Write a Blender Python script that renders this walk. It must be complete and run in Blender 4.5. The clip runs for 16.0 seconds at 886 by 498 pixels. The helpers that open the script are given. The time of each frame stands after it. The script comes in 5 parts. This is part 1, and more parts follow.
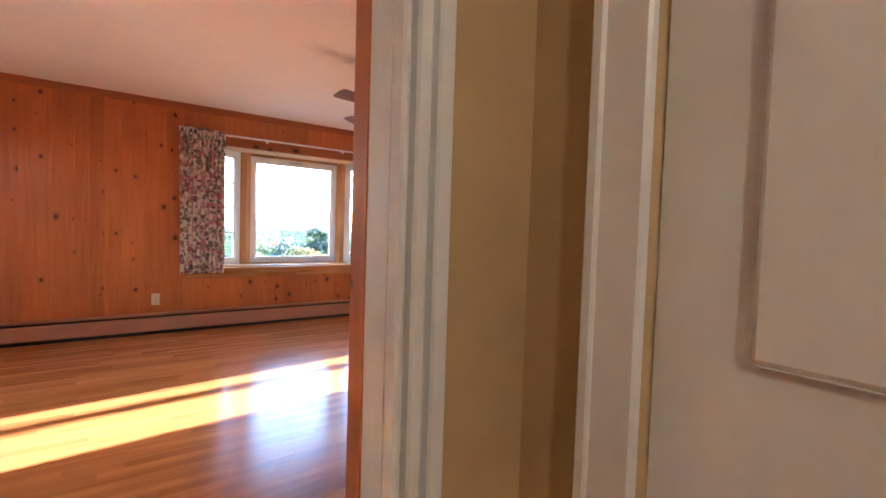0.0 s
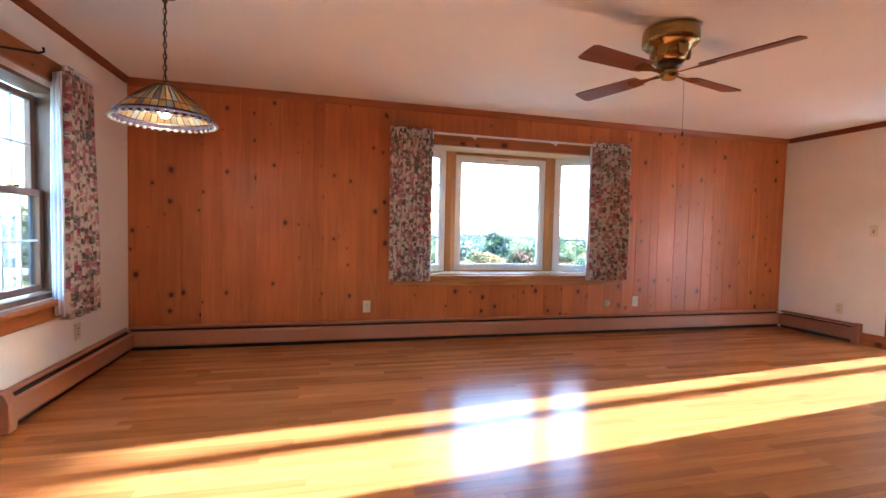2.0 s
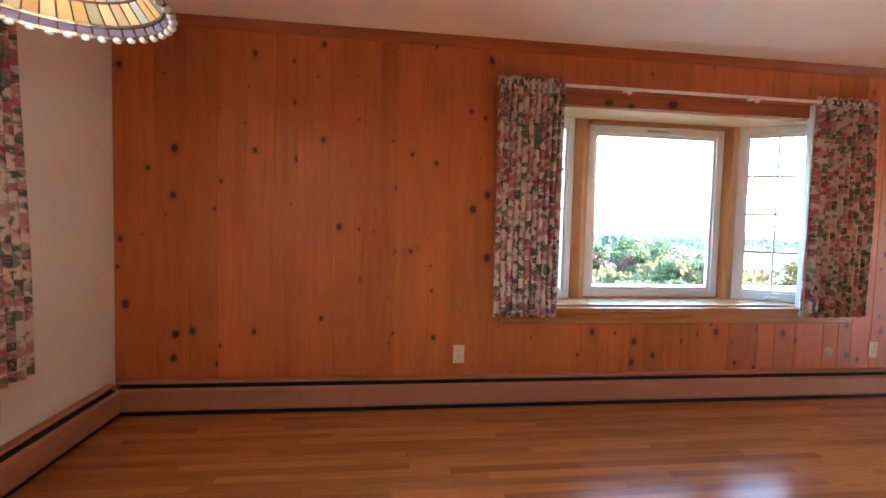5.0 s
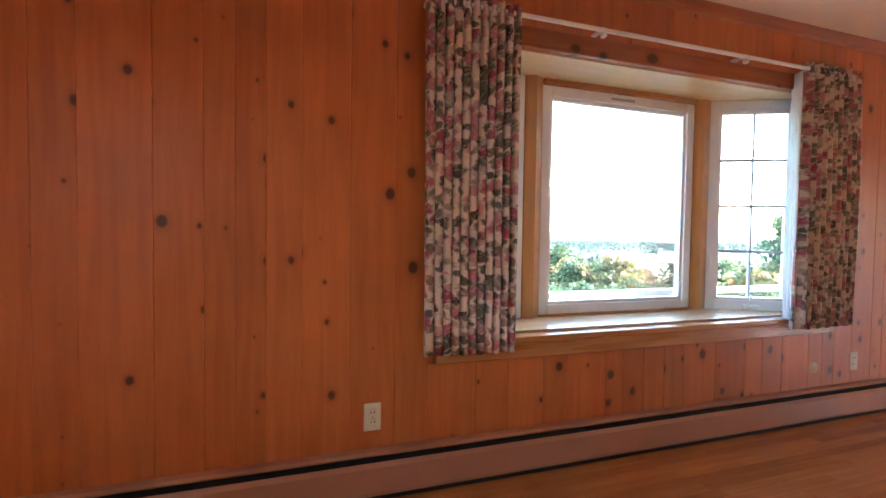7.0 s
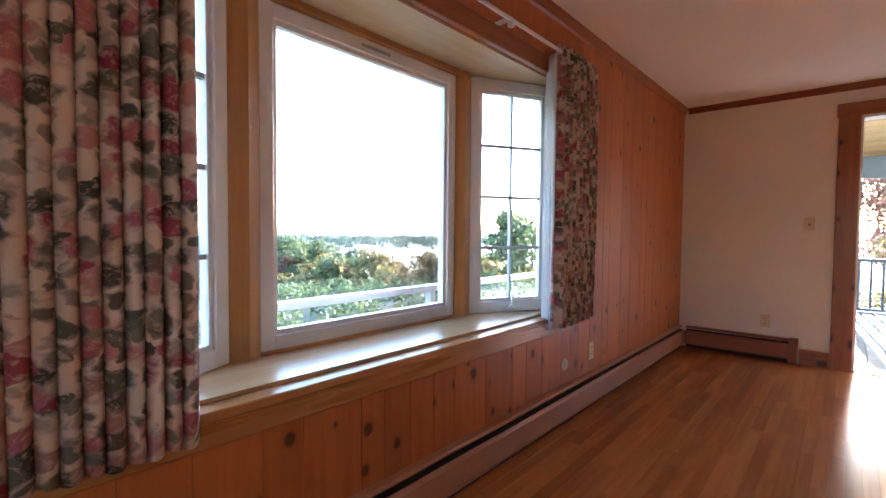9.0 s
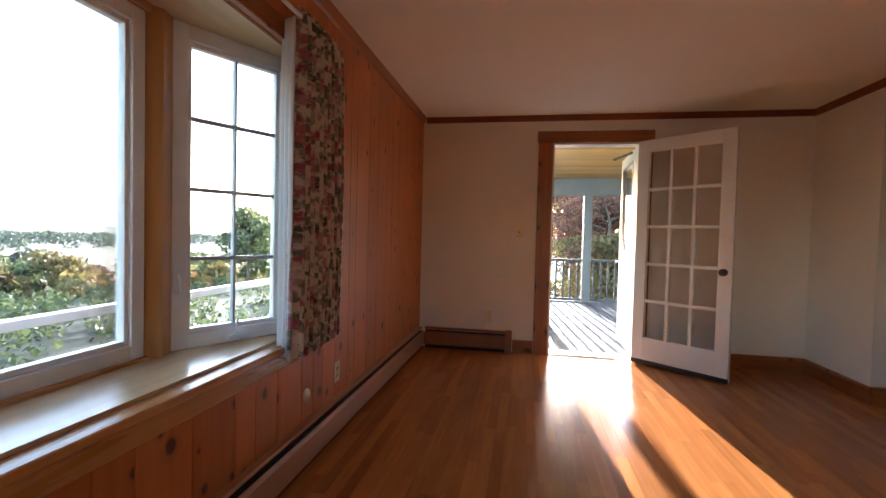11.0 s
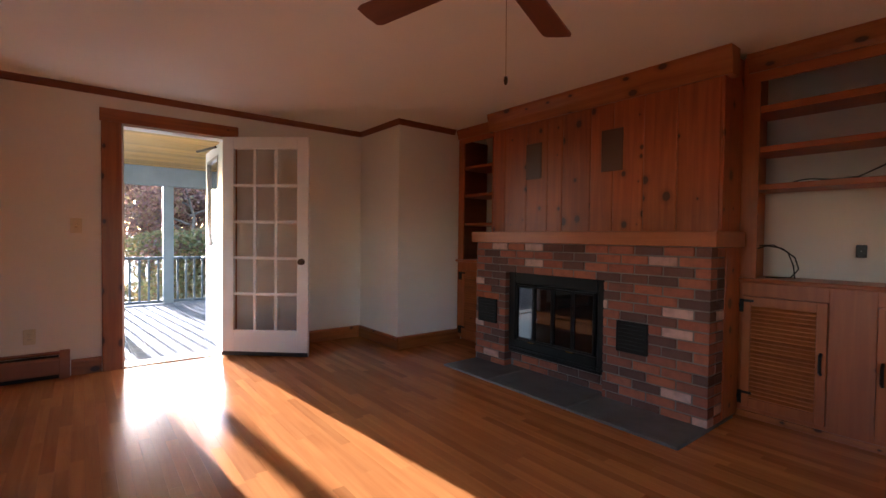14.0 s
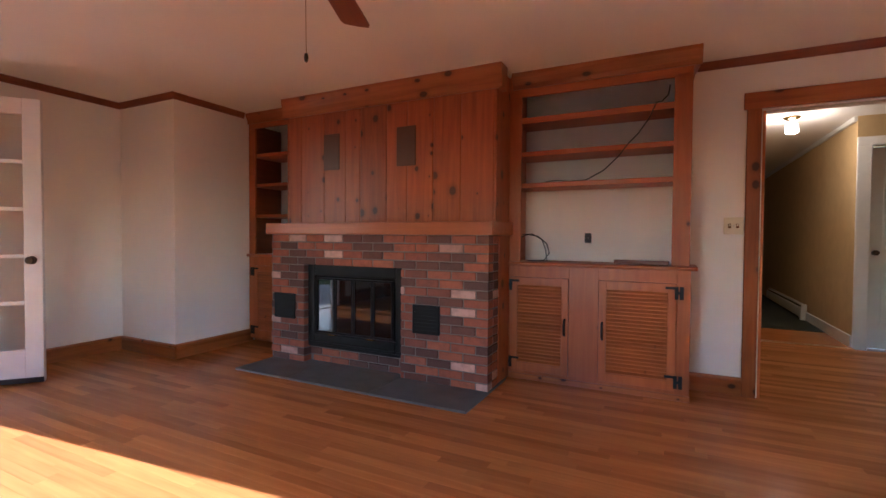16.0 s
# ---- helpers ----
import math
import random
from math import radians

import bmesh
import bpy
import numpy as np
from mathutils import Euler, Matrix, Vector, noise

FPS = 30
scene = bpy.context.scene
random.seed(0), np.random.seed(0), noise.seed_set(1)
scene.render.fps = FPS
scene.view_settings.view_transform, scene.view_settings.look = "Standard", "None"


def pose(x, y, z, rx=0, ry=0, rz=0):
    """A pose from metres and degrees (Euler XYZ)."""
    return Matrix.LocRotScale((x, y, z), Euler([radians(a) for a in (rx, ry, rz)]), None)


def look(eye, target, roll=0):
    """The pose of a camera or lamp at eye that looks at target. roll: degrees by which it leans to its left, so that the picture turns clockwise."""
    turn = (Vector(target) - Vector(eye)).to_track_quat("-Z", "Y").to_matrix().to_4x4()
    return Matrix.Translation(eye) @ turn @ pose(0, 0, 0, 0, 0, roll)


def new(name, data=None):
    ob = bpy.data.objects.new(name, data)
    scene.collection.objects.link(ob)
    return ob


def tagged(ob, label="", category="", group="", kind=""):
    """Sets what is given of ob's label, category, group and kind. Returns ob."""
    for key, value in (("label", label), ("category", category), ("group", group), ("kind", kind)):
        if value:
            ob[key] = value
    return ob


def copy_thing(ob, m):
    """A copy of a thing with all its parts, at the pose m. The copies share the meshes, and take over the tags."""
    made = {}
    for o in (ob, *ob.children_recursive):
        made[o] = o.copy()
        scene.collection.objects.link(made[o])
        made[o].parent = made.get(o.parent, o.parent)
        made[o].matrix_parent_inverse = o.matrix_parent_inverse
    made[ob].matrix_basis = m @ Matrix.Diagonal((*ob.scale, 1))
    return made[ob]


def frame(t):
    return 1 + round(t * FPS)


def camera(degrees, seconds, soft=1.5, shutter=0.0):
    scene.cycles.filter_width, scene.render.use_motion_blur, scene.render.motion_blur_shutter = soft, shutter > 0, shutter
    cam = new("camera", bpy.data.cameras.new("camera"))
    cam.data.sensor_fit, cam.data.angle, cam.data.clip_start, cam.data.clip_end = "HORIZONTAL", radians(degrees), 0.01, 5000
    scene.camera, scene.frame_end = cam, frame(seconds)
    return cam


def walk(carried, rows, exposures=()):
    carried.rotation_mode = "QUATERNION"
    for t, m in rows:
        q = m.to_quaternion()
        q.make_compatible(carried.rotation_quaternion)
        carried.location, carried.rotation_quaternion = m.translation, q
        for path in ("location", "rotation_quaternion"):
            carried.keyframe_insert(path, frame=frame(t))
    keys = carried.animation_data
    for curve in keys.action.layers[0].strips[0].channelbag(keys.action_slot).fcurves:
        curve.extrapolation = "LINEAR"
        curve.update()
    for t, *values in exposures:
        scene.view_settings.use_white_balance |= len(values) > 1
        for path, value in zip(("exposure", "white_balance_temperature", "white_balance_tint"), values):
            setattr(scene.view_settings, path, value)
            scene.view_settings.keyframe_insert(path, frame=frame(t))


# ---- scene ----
cam = camera(88.3, 16.0)
PATH = [
    (0, (0.624, 0.47, 1.115), (1.811, 2.078, 1.031), 1.8),
    (0.5, (0.617, 0.662, 1.105), (1.647, 2.375, 1.014), 1.4),
    (1, (0.651, 0.9, 1.091), (1.49, 2.713, 1.003), 1.4),
    (1.5, (0.635, 1.113, 1.083), (1.293, 3.0, 0.999), 1.5),
    (2, (0.611, 1.351, 1.101), (1.115, 3.284, 1.014), 1.4),
    (2.5, (0.599, 1.631, 1.098), (0.983, 3.592, 1.014), 1.5),
    (3, (0.539, 1.909, 1.096), (0.833, 3.885, 1.006), 1.6),
    (3.5, (0.499, 2.185, 1.13), (0.742, 4.168, 1.04), 1.5),
    (4, (0.493, 2.475, 1.142), (0.735, 4.458, 1.045), 1.4),
    (4.2, (0.503, 2.567, 1.139), (0.745, 4.551, 1.049), 1.4),
    (6.3, (0.595, 3.62, 1.176), (0.963, 5.581, 1.042), 1.4),
    (6.5, (0.61, 3.723, 1.172), (1.044, 5.671, 1.046), 1.3),
    (7, (0.686, 3.919, 1.094), (1.328, 5.812, 1.027), 0.8),
    (7.5, (0.799, 4.108, 1.059), (1.659, 5.913, 1.033), 0.3),
    (8, (0.9, 4.269, 1.072), (1.977, 5.954, 1.031), 0.1),
    (8.5, (1.021, 4.377, 1.102), (2.3, 5.913, 1.033), 0.6),
    (9, (1.202, 4.544, 1.094), (2.696, 5.871, 1.019), 0.5),
    (9.5, (1.336, 4.587, 1.112), (2.973, 5.733, 1.028), 0.6),
    (11.8, (1.633, 4.773, 1.141), (3.628, 4.646, 1.089), 1.3),
    (12, (1.611, 4.768, 1.156), (3.596, 4.531, 1.1), 1.2),
    (12.5, (1.568, 4.756, 1.15), (3.504, 4.257, 1.093), 1.0),
    (13, (1.519, 4.748, 1.132), (3.368, 3.987, 1.089), 1.0),
    (13.5, (1.486, 4.748, 1.128), (3.21, 3.735, 1.08), 0.8),
    (14, (1.458, 4.758, 1.124), (3.025, 3.517, 1.076), 0.7),
    (14.5, (1.419, 4.751, 1.098), (2.818, 3.321, 1.058), 0.7),
    (15, (1.405, 4.772, 1.085), (2.616, 3.18, 1.046), 0.6),
    (15.5, (1.413, 4.782, 1.071), (2.44, 3.067, 1.028), 0.5),
    (16, (1.475, 4.783, 1.071), (2.364, 2.992, 1.021), 0.4),
]
EXPOSURES = [(0.0, 5.5, 5250, 16), (0.7, 5.65, 5130, 14), (1.5, 5.45, 4960, 11), (2.5, 5.4, 5150, 9), (3.5, 5.4, 5280, 9), (4.2, 5.35, 5180, 8), (7.0, 5.1, 5250, 10), (8.5, 4.65, 5300, 15), (9.5, 4.2, 5400, 13), (12.0, 3.75, 6150, 17), (13.5, 3.85, 5880, 18), (14.5, 3.95, 5330, 21), (15.2, 4.2, 5250, 22), (16.0, 4.75, 5250, 22)]
walk(cam, [(t, look(eye, target, roll)) for t, eye, target, roll in PATH], EXPOSURES)

# world and sun: low morning sun from the east, slightly north
SUN_EL, SUN_AZ = 10.0, 84.3
world = bpy.data.worlds.new("world")
scene.world = world
world.use_nodes = True
wn = world.node_tree
sky = wn.nodes.new("ShaderNodeTexSky")
sky.sky_type, sky.sun_disc = "NISHITA", False
sky.sun_elevation, sky.sun_rotation = radians(SUN_EL), radians(SUN_AZ)
sky.air_density, sky.dust_density, sky.ozone_density = 1.0, 1.0, 1.2
wn.links.new(sky.outputs[0], wn.nodes["Background"].inputs[0])
wn.nodes["Background"].inputs[1].default_value = 0.15
sun = new("sun", bpy.data.lights.new("sun", "SUN"))
sun.data.energy, sun.data.angle, sun.data.color = 2.6, radians(0.5), (1.0, 0.96, 0.92)
sd = Vector((math.sin(radians(SUN_AZ)) * math.cos(radians(SUN_EL)), math.cos(radians(SUN_AZ)) * math.cos(radians(SUN_EL)), math.sin(radians(SUN_EL))))
sun.matrix_world = look(sd * 30, (0, 0, 0))

# main measures of the room
XW, XE, YN, YS, CE = -1.0, 6.095, 5.765, 1.09, 2.30
T = 0.15


# ---------- materials ----------
class Nodes:
    """Short-hand for building a node material."""

    def __init__(self, name):
        self.mat = bpy.data.materials.new(name)
        self.mat.use_nodes = True
        self.nt = self.mat.node_tree
        self.bsdf = self.nt.nodes["Principled BSDF"]
        self.coord = self.add("TexCoord").outputs["Object"]

    def add(self, kind, **props):
        n = self.nt.nodes.new("ShaderNode" + kind)
        for k, v in props.items():
            setattr(n, k, v)
        return n

    def put(self, socket, value):
        if isinstance(value, bpy.types.NodeSocket):
            self.nt.links.new(value, socket)
        elif isinstance(value, (tuple, list)) and len(value) == 3 and socket.type == "RGBA":
            socket.default_value = (*value, 1)
        else:
            socket.default_value = value

    def math(self, op, a, b=0.0, c=0.0):
        n = self.add("Math", operation=op)
        for s, v in zip(n.inputs, (a, b, c)):
            self.put(s, v)
        return n.outputs[0]

    def scaled(self, vec, scale, offset=(0, 0, 0)):
        n = self.add("Mapping")
        self.put(n.inputs["Vector"], vec)
        n.inputs["Scale"].default_value = scale
        self.put(n.inputs["Location"], offset)
        return n.outputs[0]

    def noise(self, vec, scale=5.0, detail=3.0, rough=0.5, dist=0.0):
        n = self.add("TexNoise")
        self.put(n.inputs["Vector"], vec)
        for k, v in (("Scale", scale), ("Detail", detail), ("Roughness", rough), ("Distortion", dist)):
            n.inputs[k].default_value = v
        return n.outputs["Fac"]

    def voronoi(self, vec, scale=1.0, feature="F1", rand=1.0):
        n = self.add("TexVoronoi", feature=feature)
        self.put(n.inputs["Vector"], vec)
        n.inputs["Scale"].default_value = scale
        n.inputs["Randomness"].default_value = rand
        return n

    def ramp(self, fac, *stops):
        n = self.add("ValToRGB")
        self.put(n.inputs[0], fac)
        el = n.color_ramp.elements
        while len(el) < len(stops):
            el.new(0.5)
        for e, (p, c) in zip(el, stops):
            e.position = p
            e.color = (*c, 1) if isinstance(c, (tuple, list)) else (c, c, c, 1)
        return n.outputs[0]

    def mix(self, fac, a, b, blend="MIX"):
        n = self.add("Mix", data_type="RGBA", blend_type=blend)
        self.put(n.inputs[0], fac)
        self.put(n.inputs[6], a)
        self.put(n.inputs[7], b)
        return n.outputs[2]

    def bump(self, height, strength=0.2, dist=0.01):
        n = self.add("Bump")
        self.put(n.inputs["Height"], height)
        n.inputs["Strength"].default_value, n.inputs["Distance"].default_value = strength, dist
        self.nt.links.new(n.outputs[0], self.bsdf.inputs["Normal"])

    def done(self, color, rough=0.5, metal=0.0, **more):
        self.put(self.bsdf.inputs["Base Color"], color)
        self.put(self.bsdf.inputs["Roughness"], rough)
        self.put(self.bsdf.inputs["Metallic"], metal)
        for k, v in more.items():
            self.put(self.bsdf.inputs[k.replace("_", " ")], v)
        return self.mat


def piece_random(n, island=False):
    return n.add("NewGeometry").outputs["Random Per Island"] if island else n.add("ObjectInfo").outputs["Random"]


def paint(name, color, rough=0.5, vary=0.06, scale=3.0, grain=60.0, bump=0.08, metal=0.0, **more):
    """Painted or plain surface with faint blotches and fine relief."""
    n = Nodes(name)
    blot = n.noise(n.coord, scale, 4, 0.6)
    fine = n.noise(n.coord, grain, 3, 0.6)
    lo = tuple(c * (1 - vary * 1.6) for c in color)
    hi = tuple(min(1, c * (1 + vary)) for c in color)
    col = n.mix(n.math("MULTIPLY", fine, 0.25), n.ramp(blot, (0.3, lo), (0.7, hi)), tuple(c * (1 - vary * 2) for c in color))
    n.bump(fine, bump, 0.004)
    return n.done(col, n.math("MULTIPLY_ADD", blot, 0.14, rough - 0.07), metal, **more)


def wood(name, light, dark, knot, axis="Z", rough=0.35, knots=1.0, spread=0.25, island=False, cell=(0.15, 0.33), coat=0.0, grain=1.0, ksize=0.15, spec=0.5):
    """Stained knotty wood: grain along one axis, dark round knots, tone that differs from piece to piece."""
    n = Nodes(name)
    r = piece_random(n, island)
    off = n.add("CombineXYZ")
    for i, k in enumerate((37.0, 53.0, 71.0)):
        n.put(off.inputs[i], n.math("MULTIPLY", r, k))
    along = {"X": 0, "Y": 1, "Z": 2}[axis]
    sc = [1.0, 1.0, 1.0]
    sc[along] = 0.06
    v = n.scaled(n.coord, (1, 1, 1), off.outputs[0])
    band = n.noise(n.scaled(v, tuple(26 * s * grain for s in sc)), 1.0, 4, 0.55, 0.6)
    fine = n.noise(n.scaled(v, tuple(150 * s * grain for s in sc)), 1.0, 2, 0.5)
    blot = n.noise(v, 1.7, 3, 0.5)
    col = n.ramp(band, (0.28, dark), (0.62, light))
    col = n.mix(n.math("MULTIPLY", fine, 0.35), col, dark)
    tone = n.math("ADD", n.math("MULTIPLY", n.math("SUBTRACT", r, 0.5), spread * 2), n.math("MULTIPLY_ADD", blot, 0.5, 0.75))
    grey = n.add("CombineXYZ")
    for i in range(3):
        n.put(grey.inputs[i], tone)
    col = n.mix(1.0, col, grey.outputs[0], "MULTIPLY")
    if knots:
        # knots lie in the face of the board: one way along the grain, one way across it
        ax = n.add("SeparateXYZ")
        n.put(ax.inputs[0], v)
        o = [k for k in range(3) if k != along]
        flat = n.add("CombineXYZ")
        n.put(flat.inputs[0], n.math("MULTIPLY", n.math("ADD", ax.outputs[o[0]], ax.outputs[o[1]]), 1 / cell[0]))
        n.put(flat.inputs[1], n.math("MULTIPLY", ax.outputs[along], 1 / cell[1]))
        vo = n.voronoi(flat.outputs[0], 1.0)
        vo.voronoi_dimensions = "2D"
        sep = n.add("SeparateColor")
        n.put(sep.inputs[0], vo.outputs["Color"])
        size = n.math("MULTIPLY", n.math("SUBTRACT", sep.outputs[0], 1 - 0.62 * knots), ksize)
        # rings are round in the surface, so distance is taken unscaled
        wob = n.math("MULTIPLY_ADD", n.noise(v, 60, 2), 0.03, vo.outputs["Distance"])
        mask = n.ramp(n.math("SUBTRACT", size, n.math("MULTIPLY", wob, 0.85)), (0.0, 0.0), (0.05, 1.0))
        halo = n.ramp(n.math("SUBTRACT", size, n.math("MULTIPLY", wob, 0.45)), (0.0, 0.0), (0.10, 1.0))
        col = n.mix(n.math("MULTIPLY", halo, 0.45), col, tuple(0.5 * a for a in dark))
        col = n.mix(n.math("MULTIPLY", mask, 0.88), col, knot)
    n.bump(fine, 0.06, 0.002)
    return n.done(col, n.math("MULTIPLY_ADD", band, 0.12, rough - 0.06), 0.0, Coat_Weight=coat, Coat_Roughness=0.2, Specular_IOR_Level=spec)


M_PINE = wood("pine_wall_stain", (0.53, 0.16, 0.033), (0.41, 0.112, 0.021), (0.045, 0.012, 0.005), "Z", 0.42, 1.08, 0.12, cell=(0.155, 0.2), ksize=0.22)
M_PANEL = wood("pine_breast_stain", (0.40, 0.099, 0.018), (0.25, 0.053, 0.010), (0.045, 0.012, 0.005), "Z", 0.4, 1.0, 0.16, cell=(0.14, 0.17), ksize=0.32)
M_TRIMZ = wood("pine_casing_upright", (0.40, 0.13, 0.027), (0.26, 0.072, 0.014), (0.035, 0.01, 0.005), "Z", 0.32, 1.0, 0.12, cell=(0.14, 0.20), ksize=0.32)
M_TRIMX = wood("pine_casing_lengthwise_x", (0.40, 0.13, 0.027), (0.26, 0.072, 0.014), (0.035, 0.01, 0.005), "X", 0.32, 0.9, 0.12, cell=(0.14, 0.20), ksize=0.32)
M_TRIMY = wood("pine_casing_lengthwise_y", (0.40, 0.13, 0.027), (0.26, 0.072, 0.014), (0.035, 0.01, 0.005), "Y", 0.32, 0.9, 0.12, cell=(0.14, 0.20), ksize=0.32)
M_CAB = wood("pine_cabinet", (0.43, 0.122, 0.025), (0.32, 0.082, 0.015), (0.05, 0.015, 0.006), "Z", 0.38, 0.7, 0.1, cell=(0.19, 0.26), ksize=0.2)
M_CABX = wood("pine_cabinet_across", (0.43, 0.122, 0.025), (0.32, 0.082, 0.015), (0.05, 0.015, 0.006), "X", 0.38, 0.6, 0.1, cell=(0.19, 0.26), ksize=0.2)
M_CROWNX = wood("dark_pine_moulding_x", (0.24, 0.07, 0.02), (0.16, 0.042, 0.012), (0.04, 0.01, 0.005), "X", 0.35, 0, 0.05)
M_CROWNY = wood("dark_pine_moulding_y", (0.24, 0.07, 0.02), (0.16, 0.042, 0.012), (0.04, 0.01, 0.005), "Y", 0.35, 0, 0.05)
M_BAY = wood("honey_pine_bay", (0.52, 0.27, 0.09), (0.42, 0.19, 0.055), (0.1, 0.03, 0.01), "Z", 0.3, 0, 0.08)
M_BAYX = wood("honey_pine_bay_boards", (0.5, 0.24, 0.075), (0.4, 0.17, 0.045), (0.1, 0.03, 0.01), "X", 0.28, 0, 0.1)
OAK = ((0.49, 0.193, 0.054), (0.39, 0.140, 0.037), (0.2, 0.07, 0.02), "X", 0.22, 0, 0.22)
M_OAK = wood("oak_floor_strip", *OAK, coat=0.04, grain=1.0, spec=0.2)
M_OAKI = wood("oak_floor_strip_joined", *OAK, island=True, coat=0.04, grain=1.0, spec=0.2)
M_SOFFIT = wood("pale_varnished_soffit", (0.66, 0.50, 0.27), (0.58, 0.41, 0.20), (0.2, 0.1, 0.04), "X", 0.35, 0, 0.05)
# honey pine lightened: the sun and sky glare on the seat is in the colour
M_SEAT = wood("seat_pale_for_glare", (0.62, 0.44, 0.24), (0.54, 0.35, 0.17), (0.2, 0.1, 0.04), "X", 0.25, 0, 0.06, coat=0.3)
M_SUB = paint("floor_joint_dark", (0.12, 0.05, 0.02), 0.8)
M_WALL = paint("wall_warm_white", (0.84, 0.80, 0.72), 0.75, 0.03, 1.2, 90, 0.05)
M_CEIL = paint("ceiling_white", (0.87, 0.85, 0.80), 0.85, 0.025, 0.9, 120, 0.05)
M_WHITE = paint("white_gloss_paint", (0.80, 0.80, 0.78), 0.35, 0.03, 4, 80, 0.04)
M_VINYL = paint("white_vinyl_sash", (0.80, 0.82, 0.83), 0.3, 0.02, 5, 120, 0.02)
# sash white darkened to grey, as the bars are seen against the light
M_MUNTIN = paint("backlit_muntin_grey", (0.40, 0.42, 0.45), 0.4)
M_WINW = wood("grey_brown_sash_wood", (0.26, 0.15, 0.09), (0.18, 0.095, 0.055), (0.05, 0.02, 0.01), "Z", 0.4, 0, 0.1)
M_PAPER = paint("hall_wallpaper_straw", (0.54, 0.39, 0.19), 0.8, 0.06, 6, 140, 0.15)
M_HEAT = paint("heater_tan_enamel", (0.42, 0.19, 0.10), 0.4, 0.06, 2.5, 120, 0.03)
M_HEATE = paint("heater_brown_enamel", (0.31, 0.115, 0.052), 0.4, 0.06, 2.5, 120, 0.03)
M_GRILLE = paint("dark_brown_grille", (0.11, 0.042, 0.02), 0.5, 0.1, 6, 120, 0.05)
M_HEATW = paint("heater_white_enamel", (0.72, 0.70, 0.64), 0.4, 0.04, 2.5, 120, 0.03)
# near-black put where gaps and hollows lie in shade
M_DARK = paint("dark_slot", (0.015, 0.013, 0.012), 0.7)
M_IRON = paint("black_stove_iron", (0.010, 0.011, 0.012), 0.5, 0.2, 6, 150, 0.15, 0.0, Specular_IOR_Level=0.15)
M_WROUGHT = paint("black_wrought_iron", (0.012, 0.012, 0.012), 0.5, 0.2, 12, 200, 0.2, 0.5)
M_MORTAR = paint("mortar_grey", (0.20, 0.165, 0.14), 0.9, 0.15, 14, 160, 0.5)
M_SLATE = paint("hearth_slate", (0.125, 0.135, 0.13), 0.6, 0.2, 5, 70, 0.35)
M_IVORY = paint("ivory_plastic", (0.72, 0.64, 0.44), 0.4, 0.03, 8)
M_DARKPL = paint("black_plastic", (0.02, 0.02, 0.02), 0.45, 0.1, 8)
M_BRASS = paint("antique_brass", (0.42, 0.29, 0.10), 0.24, 0.2, 9, 90, 0.05, 1.0)
M_BRONZE = paint("dark_bronze", (0.09, 0.06, 0.04), 0.35, 0.2, 12, 90, 0.1, 0.9)
M_STEEL = paint("satin_steel", (0.45, 0.44, 0.42), 0.3, 0.1, 12, 90, 0.05, 1.0)
M_BLADE = wood("fan_blade_walnut", (0.20, 0.06, 0.022), (0.13, 0.035, 0.013), (0.03, 0.01, 0.004), "X", 0.35, 0, 0.05)
M_CABLE = paint("black_cable", (0.012, 0.012, 0.013), 0.5, 0.1)
M_PORCH = paint("porch_grey_paint", (0.15, 0.19, 0.21), 0.55, 0.08, 3, 60, 0.15)
M_STORM = paint("blue_grey_storm_frame", (0.13, 0.24, 0.34), 0.5, 0.08, 3, 60, 0.1)
M_RAIL = paint("porch_rail_dark_grey", (0.05, 0.068, 0.078), 0.55, 0.1, 3, 60, 0.15)
M_DECK = paint("deck_grey_paint", (0.10, 0.11, 0.12), 0.8, 0.3, 4, 50, 0.35, 0.0, Specular_IOR_Level=0.15)
M_PCEIL = wood("porch_ceiling_pine", (0.55, 0.34, 0.10), (0.36, 0.19, 0.045), (0.1, 0.04, 0.01), "Y", 0.4, 0.7, 0.25, island=True)
M_CARPET = paint("dark_green_carpet", (0.035, 0.045, 0.035), 0.95, 0.2, 20, 300, 0.6)
M_BARK = paint("bark", (0.10, 0.075, 0.055), 0.9, 0.25, 9, 60, 0.6)
M_SIDING = paint("house_siding_white", (0.72, 0.72, 0.70), 0.7, 0.05)
M_SIDINGG = paint("house_siding_blue_grey", (0.22, 0.26, 0.32), 0.7, 0.05)
M_ROOF = paint("roof_shingle_grey", (0.14, 0.13, 0.13), 0.9, 0.2, 4)
M_SHEER = paint("white_lining_cloth", (0.78, 0.80, 0.84), 0.8, 0.03, 6, 200, 0.1, 0.0, Subsurface_Weight=0.0)


def brick_material():
    n = Nodes("fireplace_brick")
    r = piece_random(n)
    base = n.ramp(r, (0.0, (0.085, 0.04, 0.032)), (0.28, (0.14, 0.055, 0.038)), (0.5, (0.29, 0.088, 0.045)), (0.84, (0.39, 0.12, 0.055)), (0.91, (0.32, 0.11, 0.06)), (0.92, (0.58, 0.36, 0.29)))
    off = n.add("CombineXYZ")
    n.put(off.inputs[0], n.math("MULTIPLY", r, 31.0))
    n.put(off.inputs[2], n.math("MULTIPLY", r, 17.0))
    v = n.scaled(n.coord, (1, 1, 1), off.outputs[0])
    blot = n.noise(v, 14, 4, 0.6)
    fine = n.noise(v, 110, 3, 0.6)
    col = n.mix(n.ramp(blot, (0.45, 0.0), (0.75, 0.45)), base, (0.06, 0.035, 0.03))
    col = n.mix(n.ramp(fine, (0.6, 0.0), (0.8, 0.3)), col, (0.5, 0.4, 0.34))
    n.bump(fine, 0.5, 0.004)
